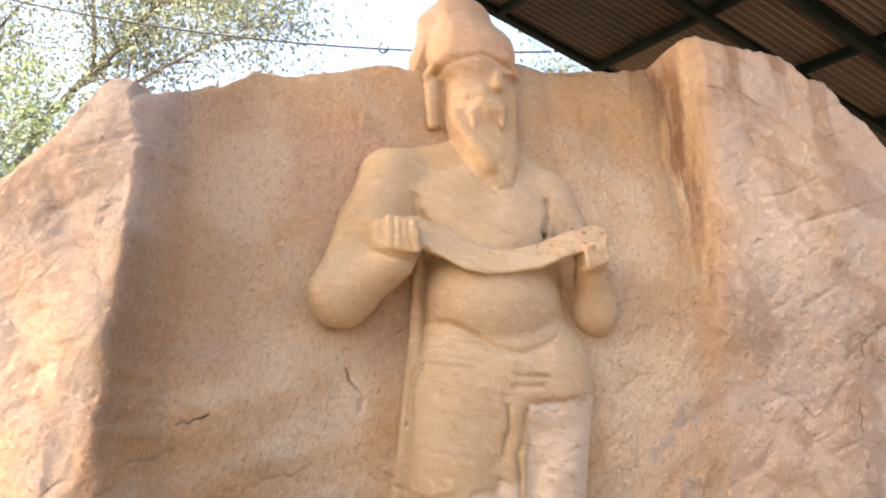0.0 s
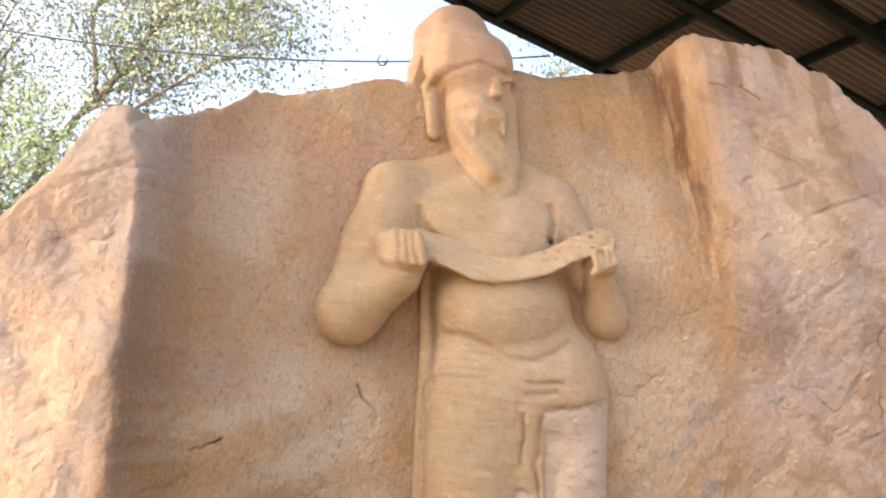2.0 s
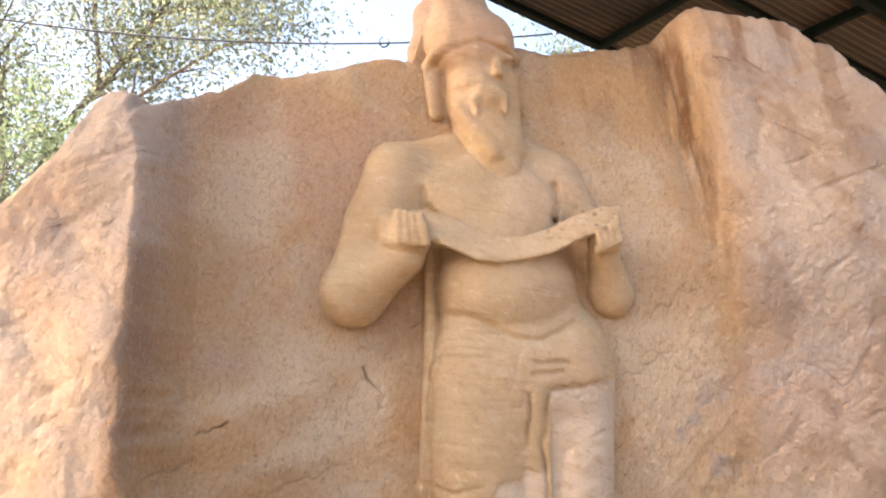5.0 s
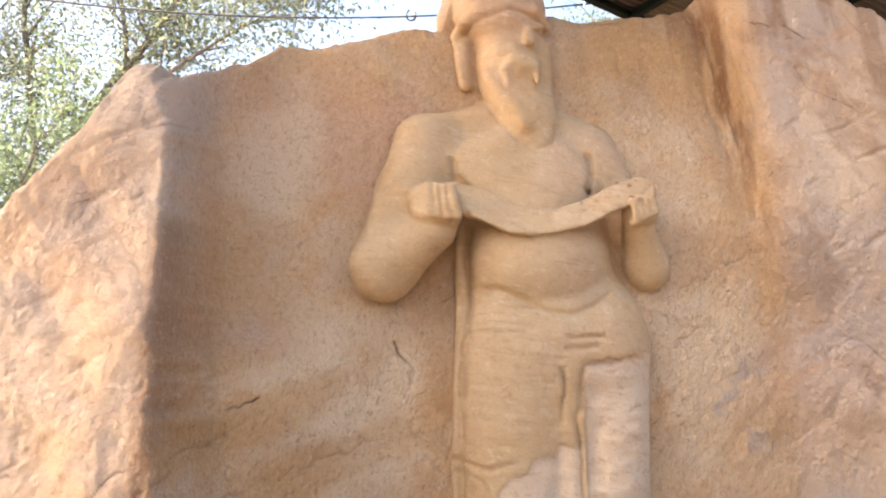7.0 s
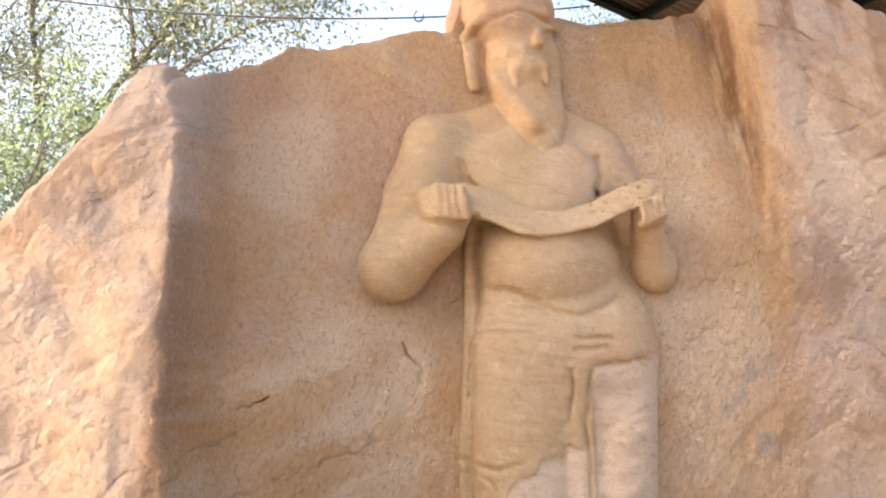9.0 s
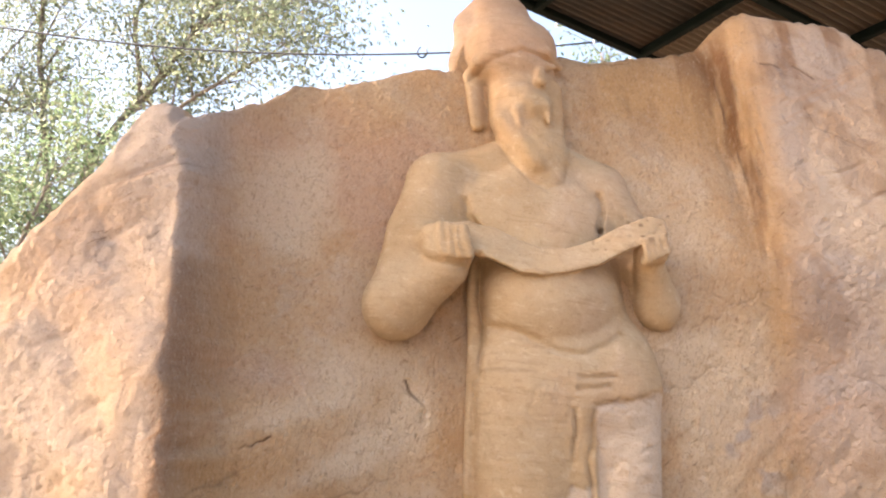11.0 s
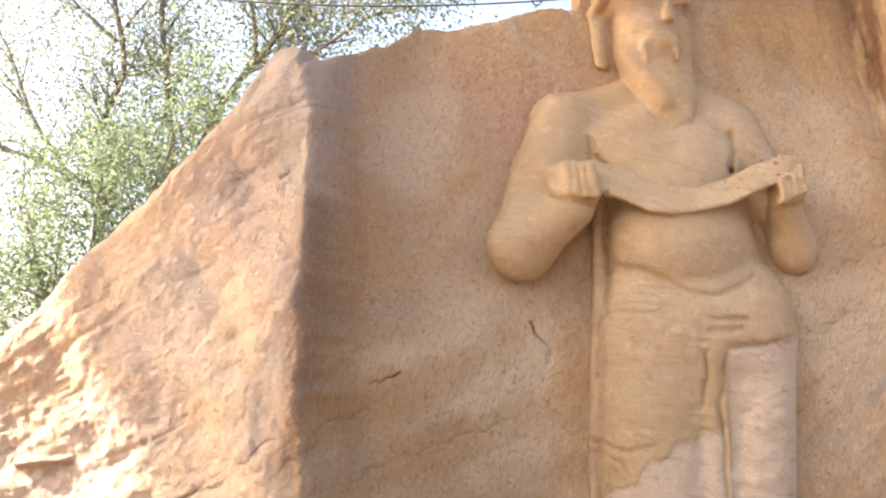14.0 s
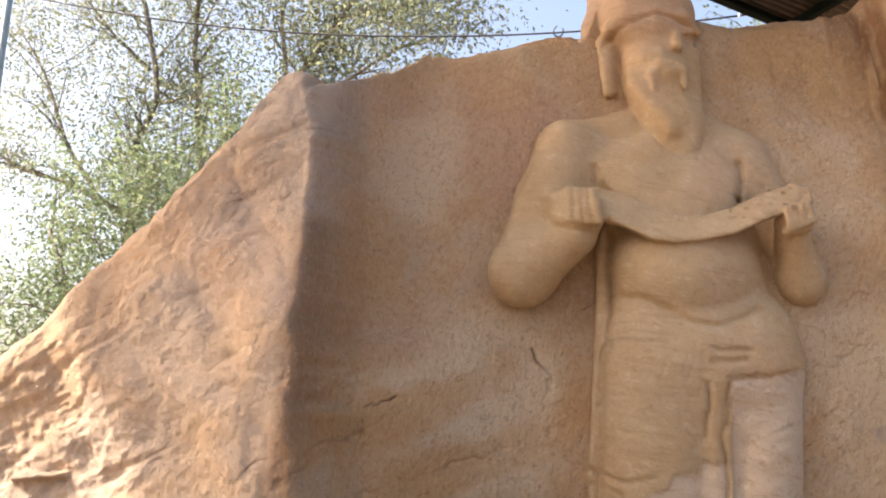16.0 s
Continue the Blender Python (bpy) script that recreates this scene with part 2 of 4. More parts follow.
def mesh_of(name, verts, faces, mat, smooth=False):
    me = bpy.data.meshes.new(name)
    verts = np.asarray(verts, dtype=np.float32)
    if isinstance(faces, np.ndarray):
        me.vertices.add(len(verts))
        me.vertices.foreach_set("co", verts.ravel())
        n, k = faces.shape
        me.loops.add(n * k)
        me.loops.foreach_set("vertex_index", faces.astype(np.int32).ravel())
        me.polygons.add(n)
        me.polygons.foreach_set("loop_start", np.arange(0, n * k, k, dtype=np.int32))
        me.update(calc_edges=True)
        me.validate()
    else:
        me.from_pydata([tuple(map(float, v)) for v in verts], [], faces)
    if smooth:
        me.polygons.foreach_set("use_smooth", np.ones(len(me.polygons), dtype=bool))
    me.materials.append(mat)
    return me


def child(name, me, parent, label=""):
    ob = new(name, me)
    ob.parent = parent
    return tagged(ob, label)


def point_attr(me, name, values):
    a = me.attributes.new(name, "FLOAT", "POINT")
    a.data.foreach_set("value", np.asarray(values, dtype=np.float32))


def tube(points, radii, sides=7):
    """Vertices and quads of a tapered tube along points."""
    pts = [Vector(p) for p in points]
    vs, fs = [], []
    for i, p in enumerate(pts):
        d = (pts[min(i + 1, len(pts) - 1)] - pts[max(i - 1, 0)]).normalized()
        a = d.cross(Vector((0.31, 0.9, 0.2))).normalized()
        b = d.cross(a)
        for s in range(sides):
            t = 2 * math.pi * s / sides
            vs.append(p + radii[i] * (math.cos(t) * a + math.sin(t) * b))
    for i in range(len(pts) - 1):
        for s in range(sides):
            q, r = i * sides + s, i * sides + (s + 1) % sides
            fs.append((q, r, r + sides, q + sides))
    fs.append(tuple(range(sides))[::-1])
    fs.append(tuple(range(len(vs) - sides, len(vs))))
    return vs, fs


def box_mesh(name, size, mat, bevel=0.006):
    bm = bmesh.new()
    bmesh.ops.create_cube(bm, size=1)
    bmesh.ops.scale(bm, vec=size, verts=bm.verts)
    bmesh.ops.bevel(bm, geom=list(bm.edges), offset=bevel, segments=2, affect="EDGES")
    me = bpy.data.meshes.new(name)
    bm.to_mesh(me)
    bm.free()
    me.materials.append(mat)
    return me


# ---- ground ----
gx = np.concatenate([-np.geomspace(2500, 8, 30), np.linspace(-7, 7, 57), np.geomspace(8, 2500, 30)])
GX, GY = np.meshgrid(gx, gx, indexing="ij")
GZ = 0.03 * fbm(GX * 0.8, GY * 0.8, 0 * GX, 4, 5) * (np.hypot(GX, GY) < 60)
n = len(gx)
idx = np.arange(n * n).reshape(n, n)
gf = np.stack([idx[:-1, :-1], idx[1:, :-1], idx[1:, 1:], idx[:-1, 1:]], -1).reshape(-1, 4)
ground = new("ground", mesh_of("ground", np.stack([GX, GY, GZ], -1).reshape(-1, 3), gf, M_SAND, True))
tagged(ground, "dry sandy orange-brown open ground", "ground", kind="structure")

# ---- the carved boulder ----
RIM_X = (-4.6, -4.0, -3.5, -3.06, -2.73, -2.48, -2.32, -2.16, -1.96, -1.80, -1.68, -1.60, -1.545, -1.49, -1.43, -1.40, -1.34, -1.25, -1.22, -1.18, -1.10, -1.05, -1.0, -0.83, -0.72, -0.61, -0.49, -0.41, -0.33, -0.28, -0.19, 0.10, 0.22, 0.31, 0.47, 0.74, 1.0, 1.09, 1.19, 1.29, 1.38, 1.48, 1.59, 1.75, 1.90, 2.01, 2.05, 2.11, 2.23, 2.31, 2.39, 2.50, 2.69, 3.2, 3.9, 4.4)
RIM_Z = (0.25, 0.65, 1.0, 1.30, 1.53, 1.75, 1.97, 2.12, 2.25, 2.42, 2.60, 2.78, 2.90, 2.905, 2.87, 2.80, 2.87, 2.965, 3.01, 3.02, 3.13, 3.195, 3.19, 3.225, 3.255, 3.305, 3.36, 3.38, 3.35, 3.37, 3.72, 3.68, 3.52, 3.525, 3.51, 3.55, 3.60, 3.645, 3.74, 3.825, 3.87, 3.86, 3.83, 3.81, 3.83, 3.79, 3.74, 3.70, 3.715, 3.66, 3.55, 3.485, 3.295, 2.6, 1.3, 0.4)


def wall_base(x, z):
    """The carved wall's plane: turned a little, leaning back above the chest."""
    zz = z - 2.2
    return 3.64 + 0.30 * x + 0.125 * (zz + np.sqrt(zz * zz + 0.02))


def path_distance(x, z, pts):
    best = np.full(x.shape, 9.0)
    for (ax, az), (bx, bz) in zip(pts, pts[1:]):
        dx, dz = bx - ax, bz - az
        s = np.clip(((x - ax) * dx + (z - az) * dz) / (dx * dx + dz * dz), 0, 1)
        best = np.minimum(best, np.hypot(x - ax - s * dx, z - az - s * dz))
    return best


def rock_face(x, z):
    base = wall_base(x, z)
    # the recess curves forward to the pillar, and swells low down
    base = base - 0.27 * step(-0.45, -1.15, x) * step(2.2, 1.5, z)
    base = base - 0.30 * step(-0.95, -1.45, x) * step(1.5, 2.2, z)
    base = base - 0.04 * step(1.74, 1.60, z - 0.30 * (x + 1.2)) * step(-0.5, -1.0, x)
    # the bulge beyond the grooved strip
    xr = x + 0.10 * (z - 2.8)
    base = base - 0.16 * step(1.12, 1.55, xr) * step(1.6, 2.6, z) + 0.04 * np.exp(-((xr - 1.22) / 0.09) ** 2) * step(2.0, 2.7, z)
    base = base + 0.10 * step(2.0, 2.7, x)
    base = base + 0.024 * vnoise(xr * 46, z * 6, 0 * z, 17) * np.exp(-((xr - 1.27) / 0.10) ** 2) * step(2.55, 2.8, z) * step(3.5, 3.3, z)
    # the pillar of the niche
    xe = np.interp(z, (0.0, 1.145, 1.5, 1.86, 2.5, 2.77, 3.0), (-1.2, -1.254, -1.30, -1.32, -1.32, -1.39, -1.42))
    ye = np.interp(z, (0.0, 1.5, 1.86, 2.5, 2.8, 3.0), (2.55, 2.60, 2.65, 2.80, 2.97, 3.1))
    xe = xe + 0.045 + 0.02 * step(2.3, 1.8, z) + 0.022 * vnoise(z * 3.1, 0 * z, 0 * z, 3) + 0.014 * vnoise(z * 9, 0 * z, 0 * z, 5) + 0.009 * vnoise(z * 23, 0 * z, 0 * z, 4)
    pil = ye + 0.11 * (xe - x) + 0.06 * step(xe - 0.06, xe, x) + 0.05 * fbm(x * 1.6, 0 * x, z * 1.6, 3, 31)
    pil = pil - 0.04 * np.exp(-(((x + 1.44) / 0.10) ** 2 + ((z - 2.72) / 0.16) ** 2)) + 0.014 * np.exp(-((z - 2.555 - 0.45 * (x + 1.4)) / 0.02) ** 2) * step(-1.75, -1.5, x)
    # slanting facets of the natural face
    pil = pil + 0.035 * np.abs(vnoise(1.5 * x + 0.9 * z, 1.2 * z - 1.1 * x, 0 * x, 33)) - 0.03 * np.abs(vnoise(2.3 * x + 1.9 * z + 4, 1.1 * z - 0.6 * x, 0 * x, 34))
    return base + (pil - base) * step(xe + 0.085, xe - 0.035, x)


cols = np.concatenate([np.linspace(-4.6, -3.35, 26), np.arange(-3.33, 2.8, 0.0066), np.linspace(2.82, 4.4, 32)])
rim = np.interp(cols, RIM_X, RIM_Z)
rim = rim + 0.010 * fbm(cols * 9, 0 * cols, 0 * cols, 4, 9) + 0.007 * vnoise(cols * 31, 0 * cols, 0 * cols, 19)
ROWS_F = 470
v = np.concatenate([np.linspace(0, 1, 12)[:-1] * 0.27, 0.27 + 0.73 * np.linspace(0, 1, ROWS_F - 11)])
X = np.repeat(cols[:, None], len(v), 1)
Z = v[None, :] * rim[:, None]
Y = rock_face(X, Z)
below = rim[:, None] - Z
ROUND = 0.10
Y = Y + ROUND * (1 - np.sqrt(np.clip(1 - (np.clip(ROUND - below, 0, ROUND) / ROUND) ** 2, 0, 1)))
rough_zone = step(-1.45, -1.8, X - 0.9 * (Z - 1.25)) * step(1.75, 1.2, Z + 0.28 * (X + 2.2))
Y = Y + 0.028 * fbm(X * 1.7, Z * 1.7, Y, 3, 11) + 0.010 * fbm(X * 7, Z * 7, Y * 3, 3, 21) + 0.0045 * fbm(X * 28, Z * 22, Y * 9, 3, 41)
lean_x, lean_z = X + 0.5 * Z, Z - 0.35 * X
chips = 0.026 * (1 - np.abs(vnoise(lean_x * 4, lean_z * 5, 0 * X, 51))) + 0.014 * (1 - np.abs(vnoise(lean_x * 9, lean_z * 12, 0 * X, 52))) + 0.006 * (1 - np.abs(vnoise(X * 22, Z * 26, 0 * X, 53)))
chips = chips + 0.012 * fbm(lean_x * 3, lean_z * 4, 0 * X, 5, 55)
Y = Y - rough_zone * (chips - 0.05)
Y = Y - 0.010 * (1 - np.abs(vnoise(lean_x * 17, lean_z * 30, 0 * X, 56))) * (0.3 * rough_zone + 0.35 * step(-1.34, -1.5, X) + 0.35 * step(1.2, 1.5, X))
# small flakes and steps across the natural faces
natural = np.maximum(step(-1.34, -1.5, X), step(1.25, 1.6, X))
slant = X * 0.45 - Z
folds = np.abs(vnoise(X * 1.6 + 3, slant * 4.2, 0 * X, 151)) + 0.5 * np.abs(vnoise(X * 4 + 1, slant * 9, 0 * X, 152))
Y = Y + natural * (0.012 * step(0.30, 0.0, folds) - 0.016 * vnoise(X * 3, Z * 3, 0 * X, 153))
crack = np.zeros_like(Y)


def cleave(seed, *line, dark=0.7):
    """A ragged crack along points (x, z) of the face; dark: how black its bottom is."""
    wob = 0.014 * fbm(X * 16, Z * 16, 0 * X, 3, 70 + seed)
    d = np.abs(path_distance(X + wob, Z - wob, line))
    live = np.clip(0.65 + 0.8 * vnoise(X * 8, Z * 8, 0 * X, 90 + seed), 0, 1)
    if len(line) == 2:
        live = 0 * live + 1
    Y[:] += 0.010 * np.exp(-(d / 0.005) ** 2) * live * dark
    Y[:] += 0.006 * step(0.05, 0.0, d) * step(-0.004, 0.004, wob) * live
    crack[:] = np.maximum(crack, dark * np.exp(-(d / 0.0045) ** 2) * live)


cleave(0, (-0.5, 1.71), (-0.475, 1.65), (-0.425, 1.6), (-0.425, 1.53), (-0.45, 1.46), dark=1.0)
cleave(1, (-1.10, 1.425), (-1.05, 1.44), (-1.0, 1.475), dark=1.0)
cleave(2, (-1.36, 1.05), (-1.25, 1.17), (-1.12, 1.33), (-0.88, 1.5), (-0.7, 1.62), dark=0.35)
cleave(3, (-1.75, 1.0), (-1.55, 1.06), (-1.38, 1.2), (-1.26, 1.26))
cleave(4, (0.8, 1.92), (0.98, 2.03), (1.2, 2.14), (1.34, 2.17), (1.5, 2.24), dark=0.35)
cleave(5, (1.6, 2.3), (1.78, 2.43), (1.98, 2.52), dark=0.35)
cleave(6, (1.42, 3.46), (1.52, 3.44))
cleave(7, (1.6, 3.46), (1.7, 3.38))
cleave(8, (1.62, 3.22), (1.68, 3.08), (1.86, 3.0), (2.02, 2.88), dark=0.35)
cleave(9, (1.7, 1.74), (1.83, 1.7), (1.93, 1.62), (1.99, 1.63))
cleave(10, (2.28, 2.25), (2.27, 2.05), (2.22, 1.85), (2.24, 1.55), (2.22, 1.1))
cleave(11, (-1.62, 2.44), (-1.48, 2.49), (-1.38, 2.53), (-1.28, 2.56))
cleave(14, (0.52, 3.47), (0.62, 3.47), (0.76, 3.51), dark=0.5)
cleave(15, (0.72, 1.66), (0.86, 1.72), (0.98, 1.80), dark=0.3)
cleave(16, (1.96, 3.62), (2.05, 3.52), (2.08, 3.46), dark=0.35)
cleave(17, (-1.22, 1.02), (-1.0, 1.14), (-0.78, 1.22), (-0.55, 1.30), dark=0.3)
cleave(12, (-1.42, 2.22), (-1.38, 2.25))
cleave(13, (-1.9, 1.86), (-1.84, 1.83), (-1.82, 1.76))
# a thin shelf of stone jutting from the rough foot
Y = Y - 0.05 * np.exp(-((Z - 1.12 - 0.10 * (X + 2.35)) / 0.012) ** 4) * step(-2.50, -2.46, X) * step(-2.22, -2.27, X)
# flaked plaster patch beside the upper crack
flake = step(0.085, 0.06, np.hypot((X + 0.485) * 0.95, (Z - 1.54) * 0.5) + 0.02 * fbm(X * 9, Z * 9, 0 * X, 3, 77))
Y = Y + 0.006 * flake
stain_shade = 0.95 * np.exp(-((X + 0.10 * (Z - 2.8) - 1.26) / 0.085) ** 2) * step(1.9, 2.9, Z) * step(3.75, 3.5, Z) * np.clip(0.62 + 0.7 * fbm(X * 26, Z * 5, 0 * X, 4, 101), 0, 1)
stain_shade = stain_shade + 0.35 * step(0.32, 0.0, rim[:, None] - Z) * step(0.4, 0.8, X) * step(1.5, 1.0, X)
# a darker brown band up the pillar's inner corner
stain_shade = stain_shade + 0.6 * np.exp(-(path_distance(X, Z, ((-1.27, 1.15), (-1.24, 1.6), (-1.27, 2.1))) / 0.06) ** 2)
stain_shade = stain_shade + 0.45 * step(0.1, 0.6, fbm(X * 7, Z * 1.1, 0 * X, 4, 181)) * step(0.9, 0.1, rim[:, None] - Z) * step(0.3, 0.6, X)
stain_shade = stain_shade + 0.35 * step(0.15, 0.6, fbm(X * 3.5 + 2 * Z, Z * 3.5, 0 * X, 4, 191)) * step(1.2, 1.5, X)
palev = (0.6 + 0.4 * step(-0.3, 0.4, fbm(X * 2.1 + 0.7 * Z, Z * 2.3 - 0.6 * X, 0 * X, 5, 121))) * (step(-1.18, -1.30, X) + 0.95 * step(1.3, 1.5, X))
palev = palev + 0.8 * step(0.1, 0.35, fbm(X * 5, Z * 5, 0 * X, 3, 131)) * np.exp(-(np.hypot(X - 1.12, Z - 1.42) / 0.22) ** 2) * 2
# shade and warm bounce below the left arm, put into the colour
stain_shade = stain_shade + 0.6 * np.exp(-(((X + 0.36) / 0.22) ** 2 + ((Z - 1.93) / 0.20) ** 2)) * (0.7 + 0.4 * fbm(X * 6, Z * 6, 0 * X, 3, 171))
palev = palev + np.exp(-(path_distance(X, Z, ((1.49, 3.52), (1.50, 3.40))) / 0.005) ** 2) + np.exp(-(path_distance(X, Z, ((1.51, 3.36), (1.52, 3.27))) / 0.005) ** 2)


RAGGED = [fbm(X * 3.3, Z * 3.3, 0 * X, 5, 401 + k) for k in range(3)]


def around(x0, z0, rx, rz, seed, lean=0.0):
    """A ragged patch of the face, 0..1."""
    u = (X - x0) / rx
    w = (Z - z0 - lean * (X - x0)) / rz
    return step(1.4, 0.3, np.hypot(u, w) + 0.55 * RAGGED[seed % 3])


niche = step(-1.36, -1.28, X) * step(1.36, 1.16, X + 0.10 * (Z - 2.8))
niche = np.maximum(niche, 0.15)
pink = around(-0.78, 2.75, 0.55, 0.5, 401) + 0.9 * around(-0.45, 2.55, 0.22, 0.35, 402) + 0.7 * around(-1.0, 1.72, 0.26, 0.1, 403) + 0.7 * around(-1.62, 2.15, 0.35, 0.4, 404) + 0.8 * around(1.9, 1.75, 0.4, 0.3, 405) + 0.6 * around(1.35, 1.55, 0.3, 0.3, 406)
grey = 0.8 * flake + around(-0.60, 1.5, 0.36, 0.5, 411) + 0.7 * around(-1.0, 2.45, 0.16, 0.3, 412) + 0.7 * around(0.95, 1.75, 0.28, 0.5, 413) + 0.55 * around(1.75, 2.65, 0.22, 0.45, 414) + 0.5 * around(0.8, 2.6, 0.25, 0.4, 415)
ochre = 0.7 * around(-1.0, 1.40, 0.45, 0.10, 421, 0.5) + 0.6 * around(-0.75, 1.20, 0.6, 0.09, 422, 0.45) + 0.9 * around(0.85, 3.25, 0.45, 0.3, 423) + 0.4 * around(1.35, 2.35, 0.16, 0.7, 424) + 0.6 * around(2.1, 3.0, 0.25, 0.5, 425) + 0.7 * around(1.6, 2.0, 0.3, 0.25, 426) + 0.5 * around(-1.5, 1.3, 0.3, 0.10, 427, 0.5) + 0.5 * around(1.5, 1.25, 0.35, 0.2, 428)
front = np.stack([X, Y, Z], -1)
# over the top and down behind
BACK = ((0.06, 0.012), (0.16, 0.02), (0.34, 0.01), (0.6, -0.04), (0.95, -0.2), (1.2, -0.6), (1.3, -1.4), (1.4, -4.5))
extra = []
for dy, dz in BACK:
    extra.append(np.stack([cols, Y[:, -1] + dy + 0.03 * vnoise(cols * 3, 0 * cols + dy * 9, 0 * cols, 7), np.maximum(rim + dz, -0.05)], -1))
grid = np.concatenate([front, np.stack(extra, 1)], 1)
nc, nr = grid.shape[:2]
idx = np.arange(nc * nr).reshape(nc, nr)
rf = np.stack([idx[:-1, :-1], idx[1:, :-1], idx[1:, 1:], idx[:-1, 1:]], -1).reshape(-1, 4)
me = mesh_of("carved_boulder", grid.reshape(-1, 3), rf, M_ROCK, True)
pad = np.zeros((nc, len(BACK)))
point_attr(me, "stain_shade", np.clip(np.concatenate([stain_shade, pad], 1), 0, 1).ravel())
point_attr(me, "pale", np.clip(np.concatenate([palev, pad], 1), 0, 1).ravel())
point_attr(me, "crack", np.clip(np.concatenate([crack, pad], 1), 0, 1).ravel())
for key, values in (("niche", niche), ("pink", pink), ("grey", grey), ("ochre", ochre)):
    point_attr(me, key, np.clip(np.concatenate([values, pad], 1), 0, 1).ravel())
rock = new("carved_boulder", me)
tagged(rock, "huge pinkish-orange granite boulder with a carved niche, cracked and stained", "rock")

# ---- the statue: one plain mesh, blended from rounded forms ----
CELL = 0.0105
LO, HI = np.array((-0.86, -0.56, 0.20)), np.array((1.0, 0.24, 3.94))
dims = np.ceil((HI - LO) / CELL).astype(int)
ax = [LO[i] + CELL * np.arange(dims[i]) for i in range(3)]
field = np.full(dims, 0.5, dtype=np.float32)


def blend(dist_fn, lo, hi, k=0.03, cut=False):
    """Smoothly joins (or cuts) one form, given by its distance, inside its box."""
    sl = []
    for i in range(3):
        a = int(max(0, math.floor((lo[i] - k - 0.06 - LO[i]) / CELL)))
        b = int(min(dims[i], math.ceil((hi[i] + k + 0.06 - LO[i]) / CELL)))
        if b <= a:
            return
        sl.append(slice(a, b))
    sl = tuple(sl)
    gx_, gd_, gz_ = np.meshgrid(*(ax[i][sl[i]].astype(np.float32) for i in range(3)), indexing="ij", sparse=True)
    d = dist_fn(gx_, gd_, gz_)
    f = field[sl]
    if cut:
        d = -d
        h = np.maximum(k - np.abs(f - d), 0) / k
        field[sl] = np.maximum(f, d) + h * h * k * 0.25
    else:
        h = np.maximum(k - np.abs(f - d), 0) / k
        field[sl] = np.minimum(f, d) - h * h * k * 0.25


def ball(c, r, k=0.03, cut=False, tilt=0.0):
    """An ellipsoid; tilt turns it in the wall's plane, in degrees."""
    ca, sa = math.cos(radians(tilt)), math.sin(radians(tilt))

    def dist(x, d, z):
        u, w = x - c[0], z - c[2]
        u, w = (ca * u + sa * w) / r[0], (-sa * u + ca * w) / r[2]
        t = (d - c[1]) / r[1]
        q = np.sqrt(u * u + t * t + w * w)
        g = np.sqrt((u / r[0]) ** 2 + (t / r[1]) ** 2 + (w / r[2]) ** 2) + 1e-6
        return q * (q - 1) / g

    m = max(r[0], r[2]) if tilt else None
    ext = (m or r[0], r[1], m or r[2])
    blend(dist, [c[i] - ext[i] for i in range(3)], [c[i] + ext[i] for i in range(3)], k, cut)


def limb(a, b, ra, rb, k=0.03, flat=1.0, cut=False):
    """A rounded cone from a to b; flat squeezes it in depth."""
    def dist(x, d, z):
        vx, vd, vz = b[0] - a[0], (b[1] - a[1]) / flat, b[2] - a[2]
        px, pd, pz = x - a[0], (d - a[1]) / flat, z - a[2]
        s = np.clip((px * vx + pd * vd + pz * vz) / (vx * vx + vd * vd + vz * vz + 1e-9), 0, 1)
        return (np.sqrt((px - s * vx) ** 2 + (pd - s * vd) ** 2 + (pz - s * vz) ** 2) - (ra + s * (rb - ra))) * min(1.0, flat)

    m = max(ra, rb)
    blend(dist, [min(a[i], b[i]) - m for i in range(3)], [max(a[i], b[i]) + m for i in range(3)], k, cut)


def rope(pts, radii, k=0.02, flat=1.0, cut=False):
    for i in range(len(pts) - 1):
        limb(pts[i], pts[i + 1], radii[i], radii[i + 1], k, flat, cut)


# legs and hips
limb((0.04, 0.02, 1.74), (0.04, 0.02, 0.75), 0.268, 0.245, 0.05, 0.88)
limb((0.04, 0.02, 0.75), (0.03, 0.0, 0.30), 0.245, 0.20, 0.05, 0.9)
limb((0.505, 0.02, 1.68), (0.465, 0.02, 0.75), 0.178, 0.165, 0.02, 1.15)
limb((0.465, 0.02, 0.75), (0.45, 0.0, 0.30), 0.165, 0.15, 0.05, 1.0)
limb((0.29, 0.02, 1.70), (0.29, 0.02, 0.5), 0.16, 0.15, 0.03, 1.2)
limb((0.165, 0.03, 2.2), (0.215, 0.03, 1.60), 0.325, 0.41, 0.05, 0.58)
ball((0.05, -0.12, 0.28), (0.16, 0.24, 0.09), 0.05)
ball((0.48, -0.12, 0.28), (0.14, 0.24, 0.09), 0.05)
ball((0.22, 0.0, 1.72), (0.41, 0.245, 0.32), 0.05)
ball((0.47, 0.0, 1.76), (0.205, 0.20, 0.24), 0.06)
limb((-0.190, -0.02, 2.27), (-0.195, -0.02, 1.86), 0.030, 0.030, 0.010, 1.2)
limb((-0.195, -0.02, 1.86), (-0.235, -0.01, 1.2), 0.030, 0.028, 0.010, 1.2)
limb((-0.235, 0.0, 1.2), (-0.225, 0.0, 0.35), 0.028, 0.028, 0.010, 1.2)
